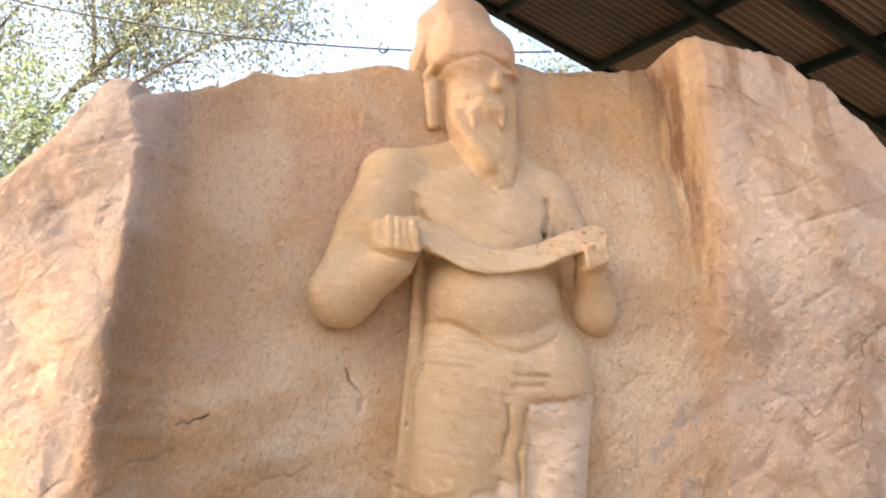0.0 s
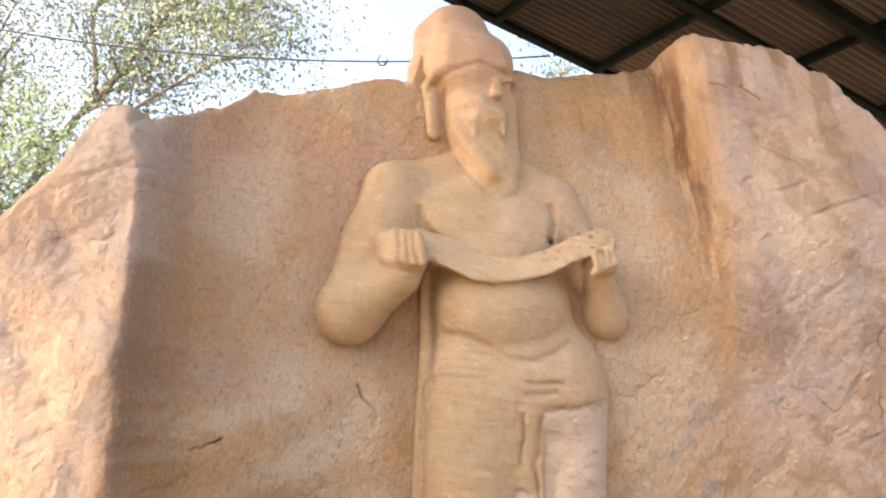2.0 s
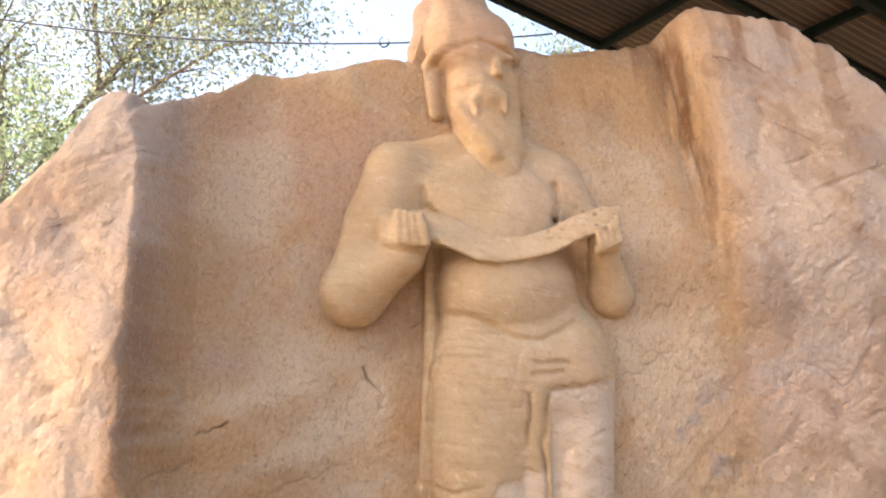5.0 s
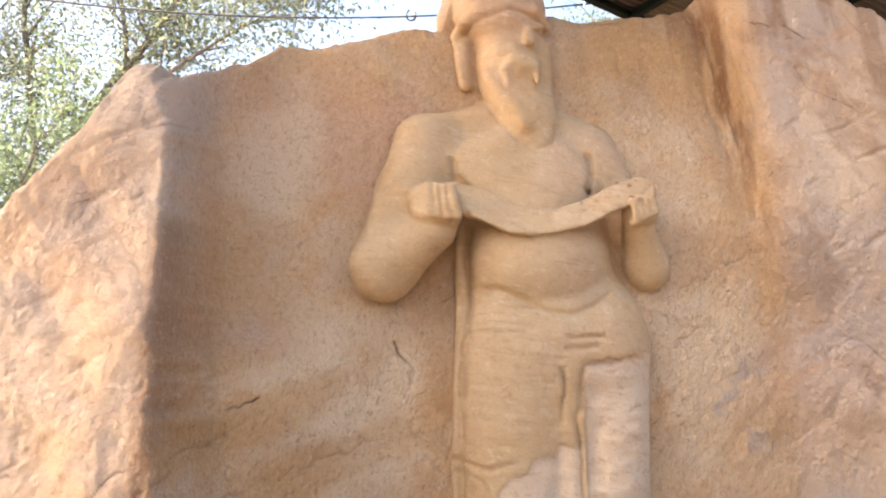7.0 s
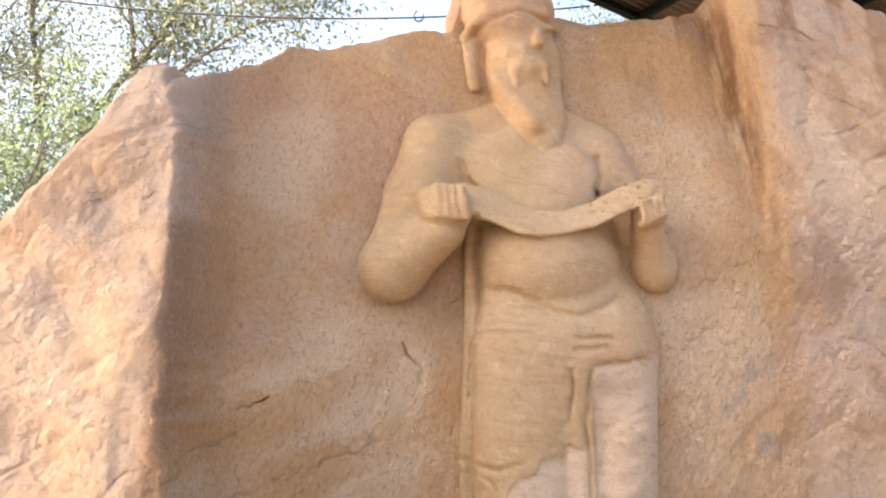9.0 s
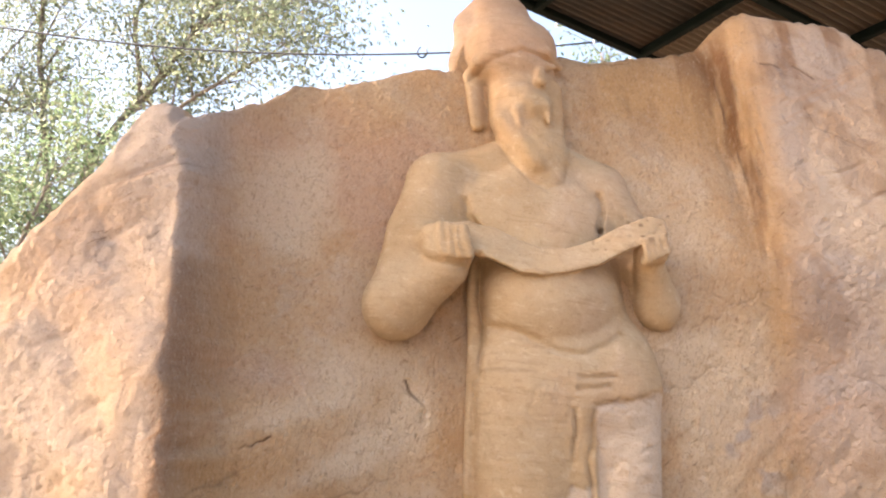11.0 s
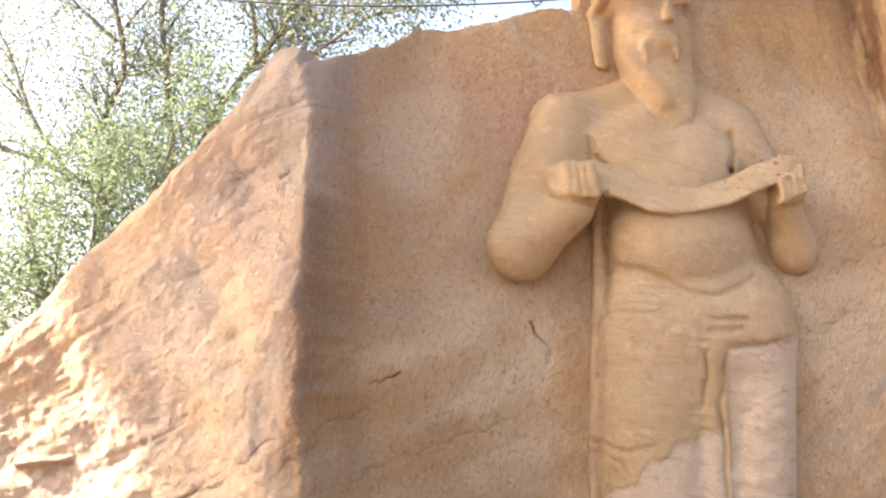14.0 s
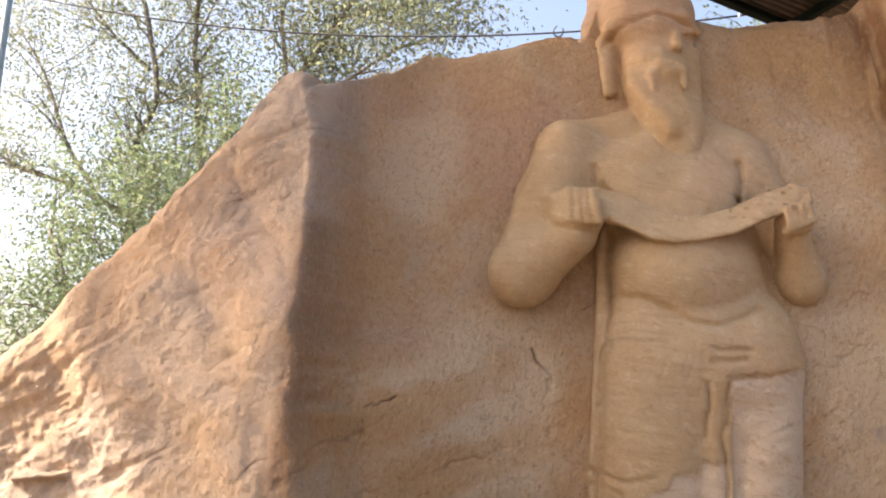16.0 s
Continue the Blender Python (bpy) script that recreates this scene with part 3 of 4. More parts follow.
# torso
ball((0.13, 0.03, 2.46), (0.40, 0.20, 0.36), 0.05)
limb((0.16, 0.02, 2.35), (0.17, 0.02, 2.0), 0.30, 0.32, 0.06, 0.7)
ball((-0.03, -0.06, 2.53), (0.23, 0.12, 0.19), 0.07)
ball((0.27, -0.05, 2.50), (0.19, 0.12, 0.17), 0.07)
limb((-0.36, 0.02, 2.70), (0.02, 0.0, 2.84), 0.105, 0.10, 0.08)
limb((0.22, 0.02, 2.84), (0.47, 0.03, 2.72), 0.10, 0.10, 0.08)
ball((0.17, -0.02, 2.09), (0.338, 0.272, 0.275), 0.010)
limb((0.16, 0.0, 2.3), (0.165, 0.0, 2.02), 0.30, 0.315, 0.05, 0.62)
# arms
limb((-0.34, -0.0, 2.66), (-0.405, -0.02, 2.38), 0.165, 0.165, 0.06)
limb((-0.405, -0.02, 2.38), (-0.51, -0.05, 2.08), 0.17, 0.142, 0.06)
ball((-0.55, -0.07, 2.015), (0.112, 0.115, 0.105), 0.06)
limb((-0.53, -0.07, 2.045), (-0.30, -0.20, 2.195), 0.138, 0.095, 0.05)
ball((-0.290, -0.225, 2.280), (0.116, 0.10, 0.120), 0.022)
limb((-0.40, -0.17, 2.36), (-0.33, -0.23, 2.33), 0.05, 0.05, 0.05)
for i in range(4):
    x0 = -0.325 + 0.036 * i
    limb((x0, -0.300 - 0.008 * i, 2.375 - 0.006 * i), (x0 + 0.022, -0.312 - 0.004 * i, 2.245 - 0.004 * i), 0.020, 0.022, 0.026)
limb((0.46, 0.03, 2.68), (0.60, 0.02, 2.40), 0.135, 0.115, 0.06)
limb((0.60, 0.02, 2.40), (0.685, 0.0, 2.11), 0.115, 0.11, 0.05)
ball((0.695, -0.02, 2.055), (0.10, 0.10, 0.10), 0.05)
limb((0.69, -0.03, 2.07), (0.635, -0.17, 2.28), 0.10, 0.072, 0.04)
ball((0.65, -0.21, 2.315), (0.08, 0.085, 0.085), 0.03)
for i in range(4):
    limb((0.605 + 0.03 * i, -0.30, 2.335 + 0.010 * i), (0.615 + 0.032 * i, -0.285, 2.245 + 0.016 * i), 0.018, 0.020, 0.018)
limb((0.60, -0.26, 2.235), (0.70, -0.24, 2.275), 0.022, 0.026, 0.015)
# the leaf book held across the chest
BOOK_X = (-0.27, -0.20, -0.08, 0.02, 0.12, 0.24, 0.375, 0.51, 0.65, 0.735)
BOOK_Z = (2.35, 2.335, 2.300, 2.247, 2.223, 2.232, 2.276, 2.350, 2.412, 2.42)
BOOK_H = (0.06, 0.080, 0.086, 0.083, 0.072, 0.061, 0.069, 0.070, 0.068, 0.045)


def leaf_book(x, d, z):
    """A bowed flat strip whose lower edge stands out from the chest."""
    zc, half = np.interp(x, BOOK_X, BOOK_Z), np.interp(x, BOOK_X, BOOK_H)
    across = (np.abs(z - zc) - half) * 0.9
    mid_d = -0.262 + 0.42 * (z - zc) + 0.03 * np.abs((x - 0.22) / 0.5) ** 2
    a = across + 0.012
    b = np.abs(d - mid_d) - 0.030 + 0.012
    e = np.abs(x - 0.235) - 0.495 + 0.012
    m = np.maximum(np.maximum(a, b), e)
    out = np.sqrt(np.maximum(a, 0) ** 2 + np.maximum(b, 0) ** 2 + np.maximum(e, 0) ** 2)
    return out + np.minimum(m, 0) - 0.012


blend(leaf_book, (-0.3, -0.36, 2.1), (0.76, -0.15, 2.52), 0.008)
# neck, head, beard, ear, cap
limb((0.12, 0.02, 2.76), (0.09, 0.02, 3.0), 0.17, 0.14, 0.06)
ball((0.088, 0.0, 3.16), (0.196, 0.182, 0.30), 0.04)
limb((0.092, -0.05, 3.02), (0.155, -0.09, 2.80), 0.172, 0.128, 0.04, 0.72)
limb((0.155, -0.09, 2.80), (0.188, -0.10, 2.705), 0.128, 0.078, 0.03, 0.8)
limb((0.245, -0.07, 3.24), (0.240, -0.10, 2.80), 0.034, 0.036, 0.03)
limb((-0.04, -0.12, 3.02), (0.13, -0.175, 2.76), 0.025, 0.03, 0.05)
# nose, moustache, lips and brow, worn down
limb((0.172, -0.172, 3.30), (0.168, -0.196, 3.215), 0.020, 0.032, 0.035)
ball((0.125, -0.160, 3.085), (0.085, 0.045, 0.075), 0.04)
rope(((0.135, -0.192, 3.115), (0.088, -0.186, 3.09), (0.044, -0.176, 3.045), (0.052, -0.178, 2.975)), (0.014, 0.016, 0.016, 0.012), 0.026)
rope(((0.155, -0.196, 3.115), (0.193, -0.186, 3.075), (0.197, -0.184, 2.98)), (0.014, 0.016, 0.012), 0.026)
ball((0.140, -0.188, 3.062), (0.040, 0.026, 0.020), 0.024)
limb((0.02, -0.165, 3.16), (0.09, -0.185, 3.17), 0.03, 0.03, 0.04)
limb((0.0, -0.150, 3.335), (0.235, -0.135, 3.345), 0.022, 0.022, 0.03)
ball((0.100, -0.190, 3.290), (0.036, 0.032, 0.022), 0.02, True)
ball((0.222, -0.178, 3.300), (0.026, 0.032, 0.022), 0.02, True)
ball((0.150, -0.222, 3.176), (0.012, 0.020, 0.010), 0.008, True)
ball((0.190, -0.218, 3.180), (0.012, 0.020, 0.010), 0.008, True)
# the long ear, hollowed along its middle
limb((-0.178, -0.02, 3.29), (-0.160, -0.03, 3.0), 0.046, 0.034, 0.022, 0.9)
limb((-0.14, 0.03, 3.30), (-0.12, 0.03, 3.02), 0.06, 0.05, 0.03)
limb((-0.182, -0.075, 3.25), (-0.166, -0.078, 3.05), 0.010, 0.010, 0.010, 1.0, True)
# the tall cap with its turned-up edge
limb((0.028, 0.02, 3.44), (-0.022, 0.03, 3.70), 0.242, 0.168, 0.03)
ball((0.052, -0.03, 3.52), (0.216, 0.205, 0.16), 0.05)
rope(((-0.205, -0.02, 3.29), (-0.150, -0.11, 3.345), (-0.07, -0.165, 3.392), (0.07, -0.196, 3.430), (0.20, -0.160, 3.422), (0.272, -0.04, 3.385)), (0.026, 0.030, 0.032, 0.032, 0.030, 0.026), 0.014)
ball((0.10, -0.15, 3.475), (0.10, 0.07, 0.04), 0.03)
# the rough block left behind the cap
limb((-0.205, 0.10, 3.02), (-0.205, 0.10, 3.42), 0.082, 0.092, 0.02)
limb((-0.205, 0.10, 3.42), (-0.170, 0.08, 3.66), 0.092, 0.098, 0.06)
limb((-0.170, 0.08, 3.66), (-0.09, 0.07, 3.75), 0.098, 0.105, 0.06)
# belt, knot and folds of the waistcloth
rope(((0.225, -0.205, 1.64), (0.235, -0.205, 1.76), (0.28, -0.205, 1.80), (0.33, -0.20, 1.775)), (0.010, 0.014, 0.016, 0.018), 0.012)
limb((0.29, -0.195, 1.775), (0.425, -0.175, 1.785), 0.024, 0.024, 0.012)
limb((0.265, -0.20, 1.705), (0.425, -0.165, 1.72), 0.024, 0.024, 0.010)
limb((0.35, -0.16, 1.69), (0.36, -0.155, 1.615), 0.042, 0.036, 0.012, 0.7)
rope(((0.42, -0.165, 1.80), (0.46, -0.165, 1.74), (0.49, -0.165, 1.65)), (0.018, 0.02, 0.014), 0.012)


def nets(f):
    """Surface nets: vertices in cell units and quads, where f changes sign."""
    inside = f < 0
    nx, ny, nz = f.shape
    count = np.zeros((nx - 1, ny - 1, nz - 1), dtype=np.float32)
    acc = np.zeros((nx - 1, ny - 1, nz - 1, 3), dtype=np.float32)
    for axis in range(3):
        o1, o2 = [a for a in range(3) if a != axis]
        for b1 in (0, 1):
            for b2 in (0, 1):
                sa = [slice(0, s - 1) for s in f.shape]
                sa[o1] = slice(b1, f.shape[o1] - 1 + b1)
                sa[o2] = slice(b2, f.shape[o2] - 1 + b2)
                sb = list(sa)
                sb[axis] = slice(1, f.shape[axis])
                fa, fb = f[tuple(sa)], f[tuple(sb)]
                cross = (fa < 0) != (fb < 0)
                t = np.where(cross, fa / np.where(cross, fa - fb, 1), 0)
                count += cross
                acc[..., axis] += t
                acc[..., o1] += b1 * cross
                acc[..., o2] += b2 * cross
    cells = count > 0
    ids = -np.ones(cells.shape, dtype=np.int64)
    ids[cells] = np.arange(cells.sum())
    pos = np.argwhere(cells) + acc[cells] / count[cells][:, None]
    quads = []
    for axis in range(3):
        o1, o2 = (axis + 1) % 3, (axis + 2) % 3
        sa = [slice(1, s - 1) for s in f.shape]
        sa[axis] = slice(0, f.shape[axis] - 1)
        sb = list(sa)
        sb[axis] = slice(1, f.shape[axis])
        ia, ib = inside[tuple(sa)], inside[tuple(sb)]
        where = np.argwhere(ia != ib)
        flip = ia[ia != ib]
        off = np.array([1, 1, 1])
        off[axis] = 0
        base = where + off
        e1, e2 = np.zeros(3, int), np.zeros(3, int)
        e1[o1], e2[o2] = 1, 1
        q = np.stack([ids[tuple((base - a * e1 - b * e2).T)] for a, b in ((1, 1), (0, 1), (0, 0), (1, 0))], 1)
        q[~flip] = q[~flip][:, ::-1]
        quads.append(q)
    return pos, np.concatenate(quads)


pos, quads = nets(field)
P = LO + CELL * pos
px, pd, pz = P[:, 0], P[:, 1], P[:, 2]
pd = pd + 0.004 * fbm(px * 9, pd * 9, pz * 9, 3, 200) + 0.003 * vnoise(px * 5, pd * 5, pz * 40 + 6 * px, 210) * step(2.0, 1.8, pz)
# the flaked plaster of the thighs, chipped at its edge
edge = 1.63 + 0.15 * (px - 0.36) + 0.035 * fbm(px * 11, 0 * px, pz * 4, 3, 220)
chip = step(0.0, 0.012, edge - pz) * step(0.335, 0.35, px)
pd = pd + 0.012 * chip + 0.008 * chip * fbm(px * 10, 0 * px, pz * 14, 3, 230)
chip2 = step(0.0, 0.012, 1.251 + 0.73 * (px - 0.197) + 0.05 * fbm(px * 9, 0 * px, pz * 9, 4, 240) - pz) * step(0.32, 0.30, px)
pd = pd + 0.010 * chip2
# incised lines: the belly's crease, cloth edges, cracks
scar = np.zeros_like(px)


def incise(seed, deep, wide, dirt, *line):
    """A worn groove along points (x, z) of the figure; dirt: how dark its bottom is."""
    wob = 0.008 * fbm(px * 13, 0 * px, pz * 13, 2, 300 + seed)
    d = path_distance(px + wob, pz - wob, line)
    pd[:] += deep * np.exp(-(d / wide) ** 2)
    scar[:] = np.maximum(scar, dirt * np.exp(-(d / 0.007) ** 2) * np.clip(0.4 + 0.9 * vnoise(px * 9, 0 * px, pz * 9, 360 + seed), 0, 1))


incise(0, 0.02, 0.013, 0.0, (-0.14, 1.945), (0.0, 1.93), (0.1, 1.885), (0.2, 1.85), (0.31, 1.845), (0.4, 1.875), (0.47, 1.93))
incise(1, 0.016, 0.011, 0.5, (0.335, 1.6), (0.325, 1.5), (0.3, 1.38), (0.315, 1.25), (0.31, 1.0))
incise(2, 0.012, 0.01, 0.5, (0.335, 1.62), (0.41, 1.63), (0.52, 1.64), (0.62, 1.66))
incise(3, 0.004, 0.009, 0.15, (0.215, 1.79), (0.195, 1.7), (0.155, 1.6), (0.165, 1.55), (0.21, 1.545), (0.235, 1.6), (0.235, 1.7))
incise(4, 0.003, 0.009, 0.12, (0.12, 1.73), (0.06, 1.65), (0.04, 1.58), (0.075, 1.545), (0.135, 1.545))
incise(5, 0.012, 0.01, 0.5, (0.245, 1.6), (0.25, 1.5), (0.225, 1.38))
incise(6, 0.016, 0.012, 0.5, (-0.25, 1.224), (-0.11, 1.186), (0.01, 1.21))
incise(7, 0.01, 0.01, 0.5, (-0.17, 1.155), (-0.12, 1.135), (-0.1, 1.09))
incise(8, 0.003, 0.007, 0.35, (-0.16, 1.845), (-0.02, 1.85), (0.05, 1.835))
incise(9, 0.003, 0.007, 0.35, (-0.16, 1.77), (0.0, 1.775), (0.08, 1.765))
incise(10, 0.016, 0.012, 0.5, (0.28, 1.742), (0.43, 1.752))
incise(11, 0.016, 0.012, 0.5, (0.27, 1.682), (0.41, 1.697))
incise(12, 0.03, 0.016, 0.0, (-0.225, 2.55), (-0.215, 2.47), (-0.16, 2.42))
incise(13, 0.035, 0.016, 0.0, (0.425, 2.62), (0.435, 2.5), (0.42, 2.41))
incise(14, 0.012, 0.012, 0.0, (-0.11, 3.27), (-0.105, 3.1), (-0.085, 2.94), (0.004, 2.775), (0.095, 2.67))
incise(15, 0.012, 0.012, 0.0, (0.095, 2.67), (0.176, 2.615), (0.25, 2.66), (0.28, 2.76))
incise(16, 0.012, 0.010, 0.0, (-0.20, 3.25), (-0.07, 3.345), (0.07, 3.385), (0.20, 3.375), (0.27, 3.34))
incise(18, 0.005, 0.008, 0.5, (0.42, 1.6), (0.48, 1.585), (0.53, 1.61))
incise(19, 0.005, 0.008, 0.5, (0.4, 1.35), (0.52, 1.4), (0.66, 1.47))
incise(20, 0.009, 0.008, 0.15, (-0.305, 2.385), (-0.292, 2.24))
incise(21, 0.009, 0.008, 0.15, (-0.27, 2.38), (-0.257, 2.235))
incise(22, 0.009, 0.008, 0.15, (-0.235, 2.372), (-0.222, 2.23))
incise(23, 0.005, 0.007, 0.0, (0.625, 2.34), (0.632, 2.25))
incise(24, 0.005, 0.007, 0.0, (0.656, 2.35), (0.664, 2.265))
incise(25, 0.005, 0.007, 0.0, (0.686, 2.36), (0.696, 2.28))
incise(27, 0.035, 0.014, 0.35, (-0.150, 2.24), (-0.156, 2.10), (-0.150, 1.96), (-0.168, 1.82), (-0.188, 1.68), (-0.20, 1.5))
incise(26, 0.012, 0.01, 0.0, (-0.4, 2.235), (-0.31, 2.185), (-0.22, 2.19))
hollow = np.exp(-(np.hypot(px - 0.42, pz - 2.425) / 0.016) ** 2)
pd = pd + 0.03 * hollow + 0.009 * fbm(px * 6, pd * 5, pz * 6, 3, 350) * step(2.85, 3.0, pz)
# worn pits of the book's end and the face
pd = pd + 0.012 * step(0.45, 0.7, fbm(px * 26, pd * 9, pz * 34, 2, 330)) * (np.exp(-(np.hypot(px - 0.62, pz - 2.39) / 0.12) ** 2) + 0.5 * np.exp(-(np.hypot(px - 0.38, pz - 2.27) / 0.07) ** 2))
specks = step(0.40, 0.60, fbm(px * 30, pd * 9, pz * 42, 2, 335)) * (np.exp(-(np.hypot(px - 0.62, pz - 2.41) / 0.10) ** 2) + 0.8 * np.exp(-(np.hypot((px - 0.40) * 0.6, pz - 2.31) / 0.045) ** 2))
pd = pd + 0.010 * fbm(px * 9, pd * 4, pz * 9, 3, 340) * np.exp(-(np.hypot(px - 0.14, pz - 3.15) / 0.14) ** 2)
low = pz - 0.03 * step(2.05, 1.75, pz)
SV = np.stack([px, wall_base(px, low) + pd, low], -1)
me = mesh_of("statue", SV, quads, M_STATUE, True)
point_attr(me, "pink", np.clip(0.3 * step(0.0, 0.8, fbm(px * 3, pd, pz * 3, 5, 255)) + 0.85 * step(3.15, 3.5, pz), 0, 1))
# on the figure this holds random stain patches only
point_attr(me, "stain_shade", np.clip(0.35 * step(0.2, 0.6, fbm(px * 2.5, pd, pz * 2.5, 4, 250)), 0, 1))
point_attr(me, "pale", np.clip(chip * 0.75 + 0.7 * chip2, 0, 1))
point_attr(me, "crack", np.clip(scar + hollow + 0.8 * specks, 0, 1))
statue = new("statue", me)
tagged(statue, "weathered sandy-yellow stone figure holding a leaf book, carved from the boulder", "statue")

# ---- the shelter's roof ----
S_DIR = Vector((0.857, 0.517, -0.19)).normalized()
N_DIR = Vector((0.517, -0.857, 0.0)).normalized()
R_UP = S_DIR.cross(N_DIR)
R_UP = R_UP if R_UP.z > 0 else -R_UP
CORNER = Vector((1.223, 7.561, 5.0))


def roof_at(s, nn, up=0.0):
    return CORNER + s * S_DIR + nn * N_DIR + up * R_UP


roof = new("shelter_roof")
tagged(roof, "shelter roof of brown corrugated metal sheets on dark green steel beams, lengthened unseen to shade the boulder", "roof", kind="structure")
PITCH, SHEET_W, SHEET_L = 0.076, 0.836, 3.2
sn = np.linspace(0, SHEET_W + 0.03, 11 * 8 + 4)
sv, sf = [], []
for i, u in enumerate(sn.tolist()):
    h = 0.026 * math.sin(2 * math.pi * u / PITCH)
    for s_, up in ((0, h), (SHEET_L + 0.12, h), (0, h + 0.0015), (SHEET_L + 0.12, h + 0.0015)):
        p = s_ * S_DIR + u * N_DIR + up * R_UP
        sv.append(p)
for i in range(len(sn) - 1):
    a, b = 4 * i, 4 * i + 4
    sf += [(a, a + 1, b + 1, b), (a + 2, b + 2, b + 3, a + 3), (a, b, b + 2, a + 2), (a + 1, a + 3, b + 3, b + 1)]
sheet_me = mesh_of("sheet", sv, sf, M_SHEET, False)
# the same sheet in a darker tone, for every start below zero
dark_me = mesh_of("dark_sheet", sv, sf, M_SHEET_DARK, False)
# the run down to s = -14.6 is added out of view to shade the rock
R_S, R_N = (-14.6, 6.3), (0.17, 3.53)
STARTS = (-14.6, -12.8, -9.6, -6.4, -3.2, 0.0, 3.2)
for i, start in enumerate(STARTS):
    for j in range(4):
        ob = child("sheet", sheet_me if start >= 0 else dark_me, roof)
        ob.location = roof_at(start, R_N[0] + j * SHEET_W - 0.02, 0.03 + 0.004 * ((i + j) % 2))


def beam(name, a, b, w, h, mat, parent):
    a, b = Vector(a), Vector(b)
    me = box_mesh(name, (w, h, (b - a).length), mat)
    ob = child(name, me, parent)
    zax = (b - a).normalized()
    xax = zax.cross(R_UP).normalized()
    m = Matrix((xax, zax.cross(xax), zax)).transposed().to_4x4()
    ob.matrix_basis = Matrix.Translation((a + b) / 2) @ m
    return ob


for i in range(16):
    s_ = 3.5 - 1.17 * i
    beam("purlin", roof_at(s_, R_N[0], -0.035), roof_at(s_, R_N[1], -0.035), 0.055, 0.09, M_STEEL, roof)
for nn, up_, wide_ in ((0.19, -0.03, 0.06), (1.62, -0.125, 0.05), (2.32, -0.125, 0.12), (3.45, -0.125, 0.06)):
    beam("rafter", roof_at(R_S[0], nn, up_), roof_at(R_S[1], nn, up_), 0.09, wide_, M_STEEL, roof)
bm = bmesh.new()
bmesh.ops.create_cone(bm, segments=8, radius1=0.012, radius2=0.008, depth=0.06, cap_ends=True)
bolt_me = bpy.data.meshes.new("bolt")
bm.to_mesh(bolt_me)
bm.free()
bolt_me.materials.append(M_BOLT)
for i in range(10):
    ob = child("bolt", bolt_me, roof, "bright hook bolt")
    ob.location = roof_at(-2.6 + 0.42 * i, R_N[0] - 0.03, -0.06)

# ---- cable and pole ----
cable_pts = []
for i in range(41):
    f = i / 40
    x = 0.94 + (-13.0 - 0.94) * f
    cable_pts.append((x, 7.35, 5.10 - 0.95 * f + 4.6 * f * f))
vs, fs = tube(cable_pts, [0.009] * len(cable_pts), 6)
cable = new("overhead_cable", mesh_of("overhead_cable", vs, fs, M_CABLE, True))
tagged(cable, "thin black overhead cable strung from the roof edge", "cable")
KN = Vector((-0.74, 7.35, 5.05))
vs, fs = tube([KN + Vector((0.045 * math.cos(a), 0.01, 0.02 - 0.05 * math.sin(a) * 1.1)) for a in np.linspace(-0.6, 4.4, 12).tolist()], [0.008] * 12, 6)
child("knot", mesh_of("knot", vs, fs, M_CABLE, True), cable, "loose loop of tied wire")

vs, fs = tube([(-6.05, 6.5, -0.1), (-6.05, 6.5, 2.0), (-6.05, 6.5, 4.2), (-6.05, 6.5, 6.5)], [0.045, 0.043, 0.04, 0.038], 14)
pole = new("pole", mesh_of("pole", vs, fs, M_POLE, True))
tagged(pole, "slim blue-grey painted metal pole standing in the ground", "pole")
bm = bmesh.new()
bmesh.ops.create_cone(bm, segments=14, radius1=0.046, radius2=0.02, depth=0.05, cap_ends=True, matrix=Matrix.Translation((-6.05, 6.5, 6.52)))
cap_me = bpy.data.meshes.new("cap")
bm.to_mesh(cap_me)
bm.free()
cap_me.materials.append(M_POLE)
child("cap", cap_me, pole)

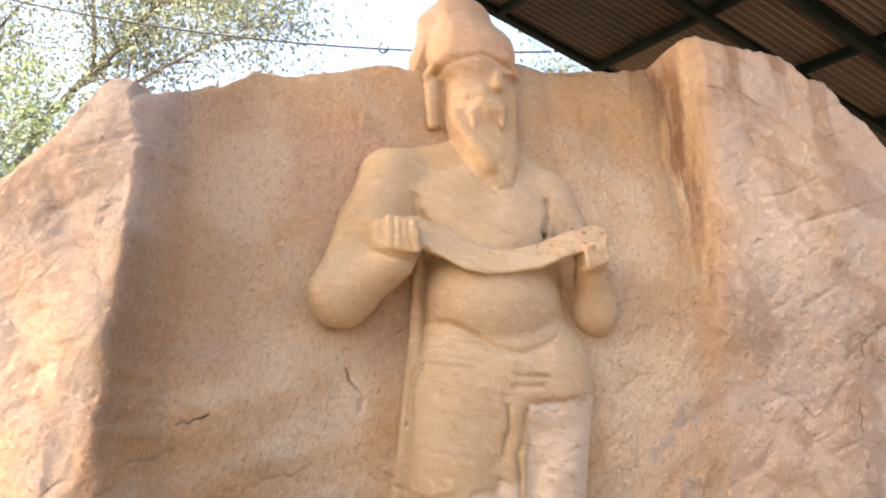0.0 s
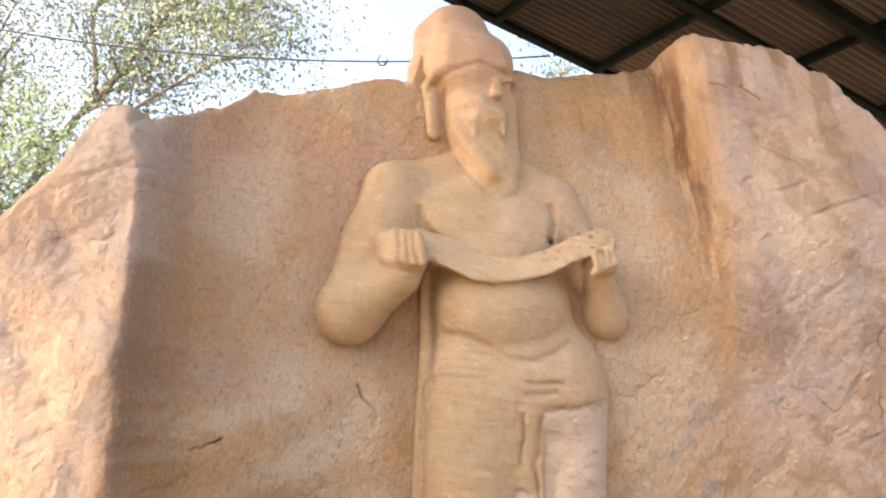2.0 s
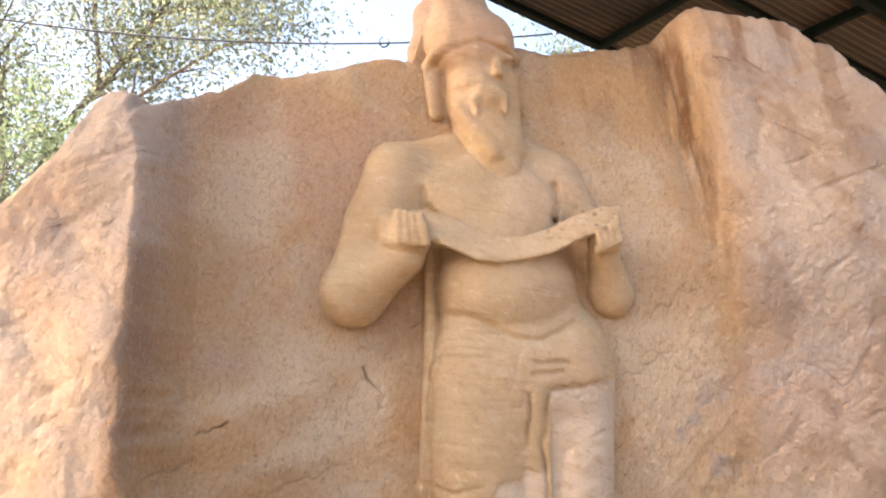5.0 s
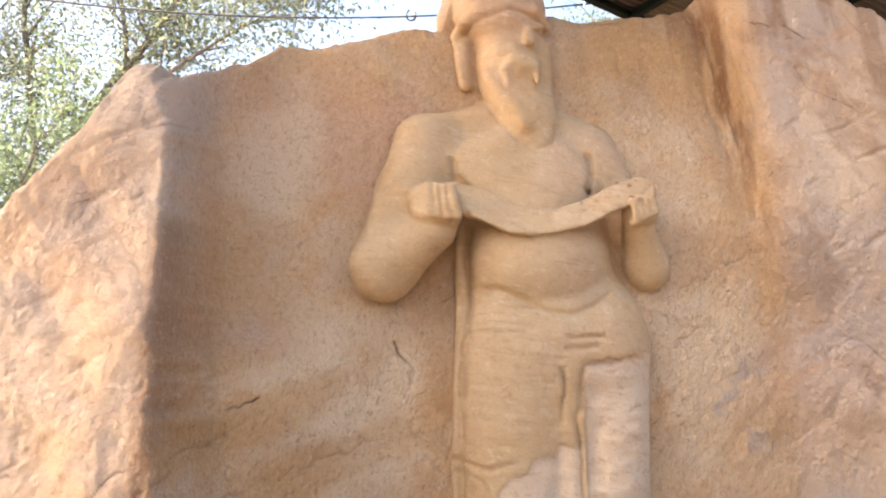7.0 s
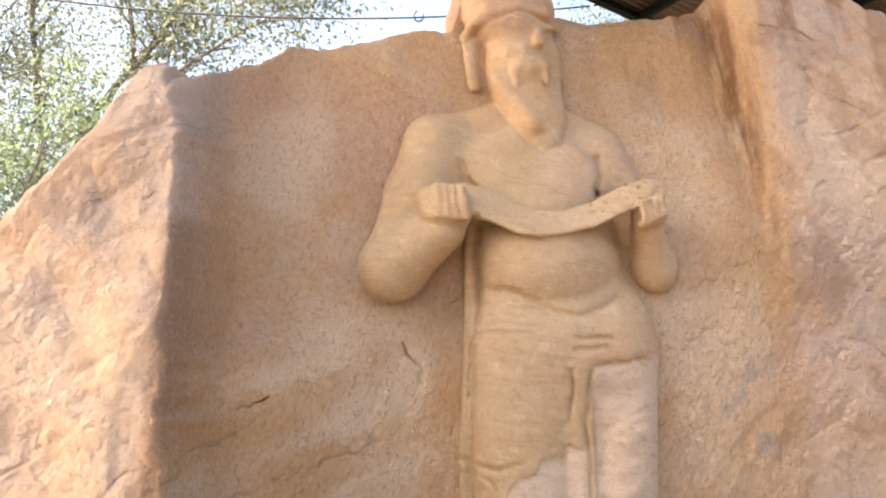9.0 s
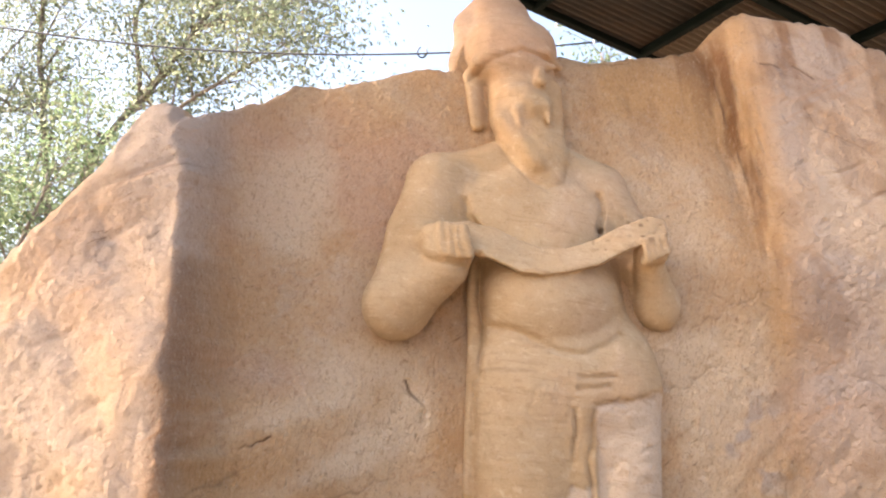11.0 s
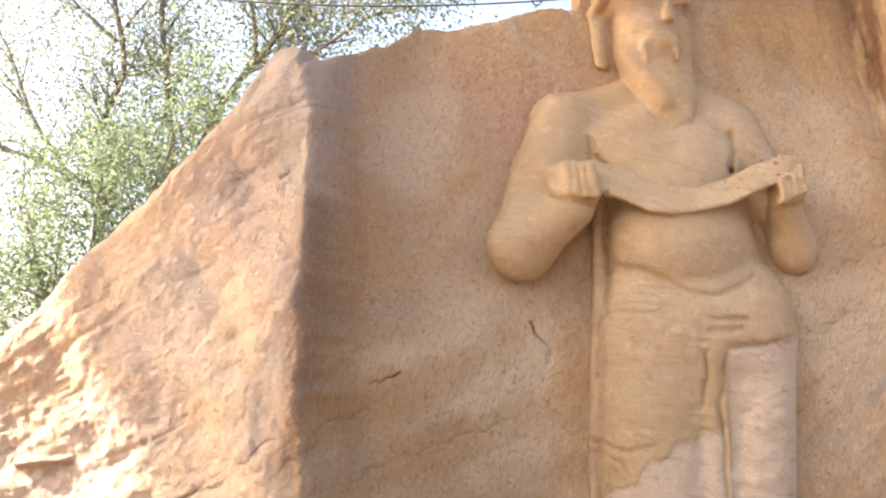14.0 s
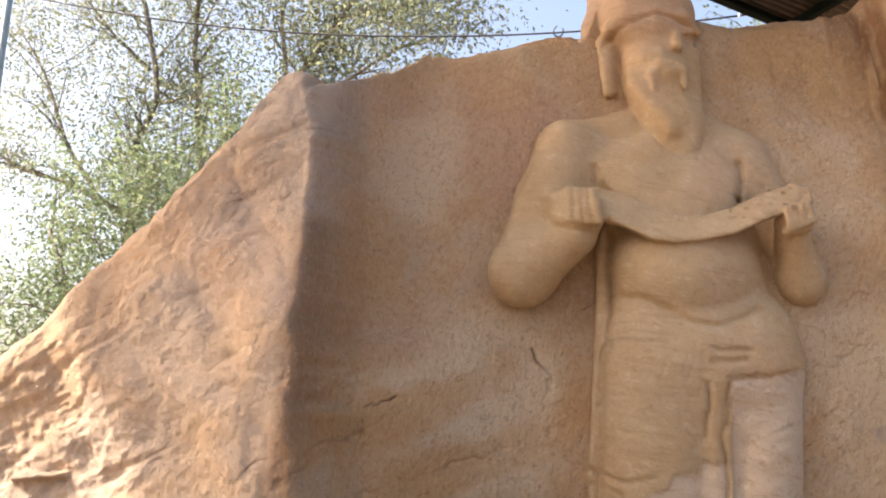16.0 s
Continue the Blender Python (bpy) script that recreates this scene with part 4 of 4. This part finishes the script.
# ---- trees ----


def grow(rng, pts, r0, r1, depth, wood, tips, spread=0.9, reach=1.3, every=0.42, lift=0.25):
    """Adds a limb and its side shoots to wood; the ends of the finest go to tips."""
    pts = [Vector(p) for p in pts]
    fine = []
    for a, b in zip(pts, pts[1:]):
        for k in range(3):
            fine.append(a.lerp(b, k / 3) + Vector((rng.gauss(0, 1), rng.gauss(0, 1), rng.gauss(0, 1))) * r0 * (0.35 if k else 0.0))
    fine.append(pts[-1])
    m = len(fine)
    radii = [r0 + (r1 - r0) * i / (m - 1) for i in range(m)]
    wood.append(tube(fine, radii, 7 if depth > 1 else (5 if depth == 1 else 4)))
    if depth == 0:
        for i in range(1, m):
            tips.append((fine[i], (fine[i] - fine[i - 1]).normalized()))
        return
    length = sum((b - a).length for a, b in zip(fine, fine[1:]))
    n_side = max(2, int(length / every))
    for i in range(n_side):
        f = 0.22 + 0.78 * (i + rng.random()) / n_side
        j = min(int(f * (m - 1)), m - 2)
        base = fine[j].lerp(fine[j + 1], f * (m - 1) - j)
        d = (fine[j + 1] - fine[j]).normalized()
        side = Vector((rng.gauss(0, 1), rng.gauss(0, 1), rng.gauss(0, 1) + lift)).normalized()
        way = (d * 0.55 + side * spread).normalized()
        ln = reach * rng.uniform(0.5, 1.15)
        mid = base + way * ln * 0.5 + Vector((0, 0, 0.06 * ln)) + side * 0.05
        end = base + way * ln + Vector((rng.gauss(0, 0.1), rng.gauss(0, 0.1), rng.gauss(0, 0.1) - 0.05 * ln))
        rr = max(radii[j] * 0.5, 0.006)
        grow(rng, (base, mid, end), min(rr, 0.012 + 0.03 * depth), 0.004, depth - 1, wood, tips, spread, reach * 0.52, every * 0.52, lift)


def tree(name, label, limbs, seed, leaves, leaf_len, mat, reach=1.3, every=0.42, scatter=0.16):
    rng = random.Random(seed)
    wood, tips = [], []
    for pts, r0, r1, dep in limbs:
        grow(rng, pts, r0, r1, dep, wood, tips, reach=reach, every=every)
    th = new(name)
    tagged(th, label, "tree")
    vs, fs = [], []
    for wv, wf in wood:
        o = len(vs)
        vs += wv
        fs += [tuple(i + o for i in f) for f in wf]
    child("trunk", mesh_of("trunk", vs, fs, M_BARK, True), th)
    nr = np.random.RandomState(seed)
    T = np.array([tuple(p) for p, d in tips])
    D = np.array([tuple(d) for p, d in tips])
    pick = nr.randint(0, len(T), leaves)
    C = T[pick] + nr.normal(0, scatter, (leaves, 3)) * (0.35 + nr.rand(leaves, 1))
    A = D[pick] * 0.5 + nr.normal(0, 0.6, (leaves, 3)) + np.array((0, 0, -0.25))
    A /= np.linalg.norm(A, axis=1, keepdims=True)
    B = np.cross(A, nr.normal(0, 1, (leaves, 3)))
    B /= np.linalg.norm(B, axis=1, keepdims=True)
    L = leaf_len * nr.uniform(0.6, 1.3, (leaves, 1))
    N = np.cross(A, B)
    quad = np.stack([C, C + A * L * 0.5 + B * L * 0.24 + N * L * 0.06, C + A * L, C + A * L * 0.5 - B * L * 0.24 + N * L * 0.06], 1)
    crown = child("crown", mesh_of("crown", quad.reshape(-1, 3), np.arange(leaves * 4).reshape(-1, 4), mat), th)
    crown["kind"] = "stuff"
    return th


tree("tree", "tall half-bare tree with a leafy grey-green side crown", (
    (((-7.1, 13, -0.1), (-7.2, 13, 3.0), (-7.35, 13, 5.4), (-7.75, 13.1, 7.9), (-7.6, 13, 10.8)), 0.10, 0.03, 2),
    (((-7.25, 13, 4.7), (-6.5, 13, 6.3), (-5.9, 13, 7.0), (-4.7, 12.8, 8.5), (-3.9, 12.8, 9.6)), 0.085, 0.02, 2),
    (((-6.9, 13, 5.4), (-5.2, 12.7, 6.7), (-4.0, 12.6, 7.4), (-3.1, 12.6, 7.9)), 0.05, 0.012, 2),
    (((-5.9, 13, 7.0), (-6.1, 13, 8.5), (-5.6, 13.2, 10.2)), 0.05, 0.012, 2),
    (((-6.2, 13, 6.7), (-5.4, 13.3, 8.0), (-4.6, 13.5, 9.5)), 0.05, 0.012, 2),
    (((-5.0, 12.8, 8.2), (-3.9, 12.9, 8.4), (-3.1, 12.9, 8.8)), 0.04, 0.01, 2),
), 11, 36000, 0.085, M_LEAF, scatter=0.42, every=0.36)
tree("tree", "gnarled nearly bare tree with twisted grey limbs", (
    (((-8.5, 12.6, -0.1), (-8.35, 12.6, 3.0), (-8.35, 12.6, 4.7), (-8.12, 12.6, 5.3), (-8.42, 12.6, 5.9), (-8.1, 12.6, 6.8), (-8.5, 12.6, 8.6), (-9.2, 12.5, 10.2)), 0.11, 0.03, 2),
    (((-8.35, 12.6, 4.75), (-9.4, 12.4, 5.3), (-10.4, 12.3, 5.6), (-11.6, 12.3, 6.3)), 0.06, 0.015, 2),
    (((-8.9, 12.5, 5.0), (-9.7, 12.5, 6.1), (-10.3, 12.5, 7.4), (-11.0, 12.5, 8.4)), 0.05, 0.012, 2),
    (((-8.3, 12.6, 7.4), (-9.2, 12.8, 8.2), (-10.4, 12.8, 9.6)), 0.04, 0.012, 2),
), 5, 17000, 0.075, M_LEAF, scatter=0.4, every=0.36)
tree("tree", "bushy low tree with fresh green leaves beside the boulder", (
    (((-7.6, 11, -0.1), (-7.7, 11, 1.6), (-8.2, 11, 3.0), (-8.7, 11, 4.2)), 0.09, 0.02, 2),
    (((-7.7, 11, 1.4), (-7.2, 11, 2.8), (-6.6, 11, 4.2), (-6.3, 11, 5.2)), 0.06, 0.015, 2),
    (((-7.7, 11, 1.6), (-8.6, 11, 2.3), (-9.3, 10.8, 2.9)), 0.05, 0.012, 2),
    (((-7.75, 11, 2.0), (-7.6, 11.2, 3.4), (-7.5, 11.2, 4.5)), 0.05, 0.012, 2),
), 8, 15000, 0.085, M_LEAF_B, reach=1.3, every=0.36, scatter=0.3)
tree("tree", "slender tree with a pale green top behind the boulder", (
    (((2.1, 14, -0.1), (2.0, 14, 4.0), (1.9, 14, 7.2), (1.8, 14, 8.0)), 0.08, 0.015, 2),
), 21, 900, 0.08, M_LEAF_B, reach=0.7)


def far_woods():
    nr = np.random.RandomState(3)
    quads_ = []
    for k in range(46):
        ang = radians(-62 + 100 * k / 45 + nr.uniform(-1, 1))
        dist = nr.uniform(42, 62)
        cx, cy = dist * math.sin(ang), dist * math.cos(ang)
        h = nr.uniform(3.4, 5.6)
        for b in range(9):
            c = np.array((cx + nr.normal(0, 1.3), cy + nr.normal(0, 1.3), h * nr.uniform(0.15, 0.95)))
            m = 260
            dirs = nr.normal(0, 1, (m, 3))
            dirs /= np.linalg.norm(dirs, axis=1, keepdims=True)
            C = c + dirs * np.array((1.5, 1.5, 0.8)) * nr.uniform(0.7, 1.05, (m, 1))
            A, B = nr.normal(0, 0.16, (m, 3)), nr.normal(0, 0.16, (m, 3))
            quads_.append(np.stack([C - A, C + B, C + A, C - B], 1))
    q = np.concatenate(quads_)
    ob = new("far_woods", mesh_of("far_woods", q.reshape(-1, 3), np.arange(len(q) * 4).reshape(-1, 4), M_FAR))
    tagged(ob, "distant line of trees, haze put into their blue-green leaf colour", "woods", kind="stuff")


far_woods()
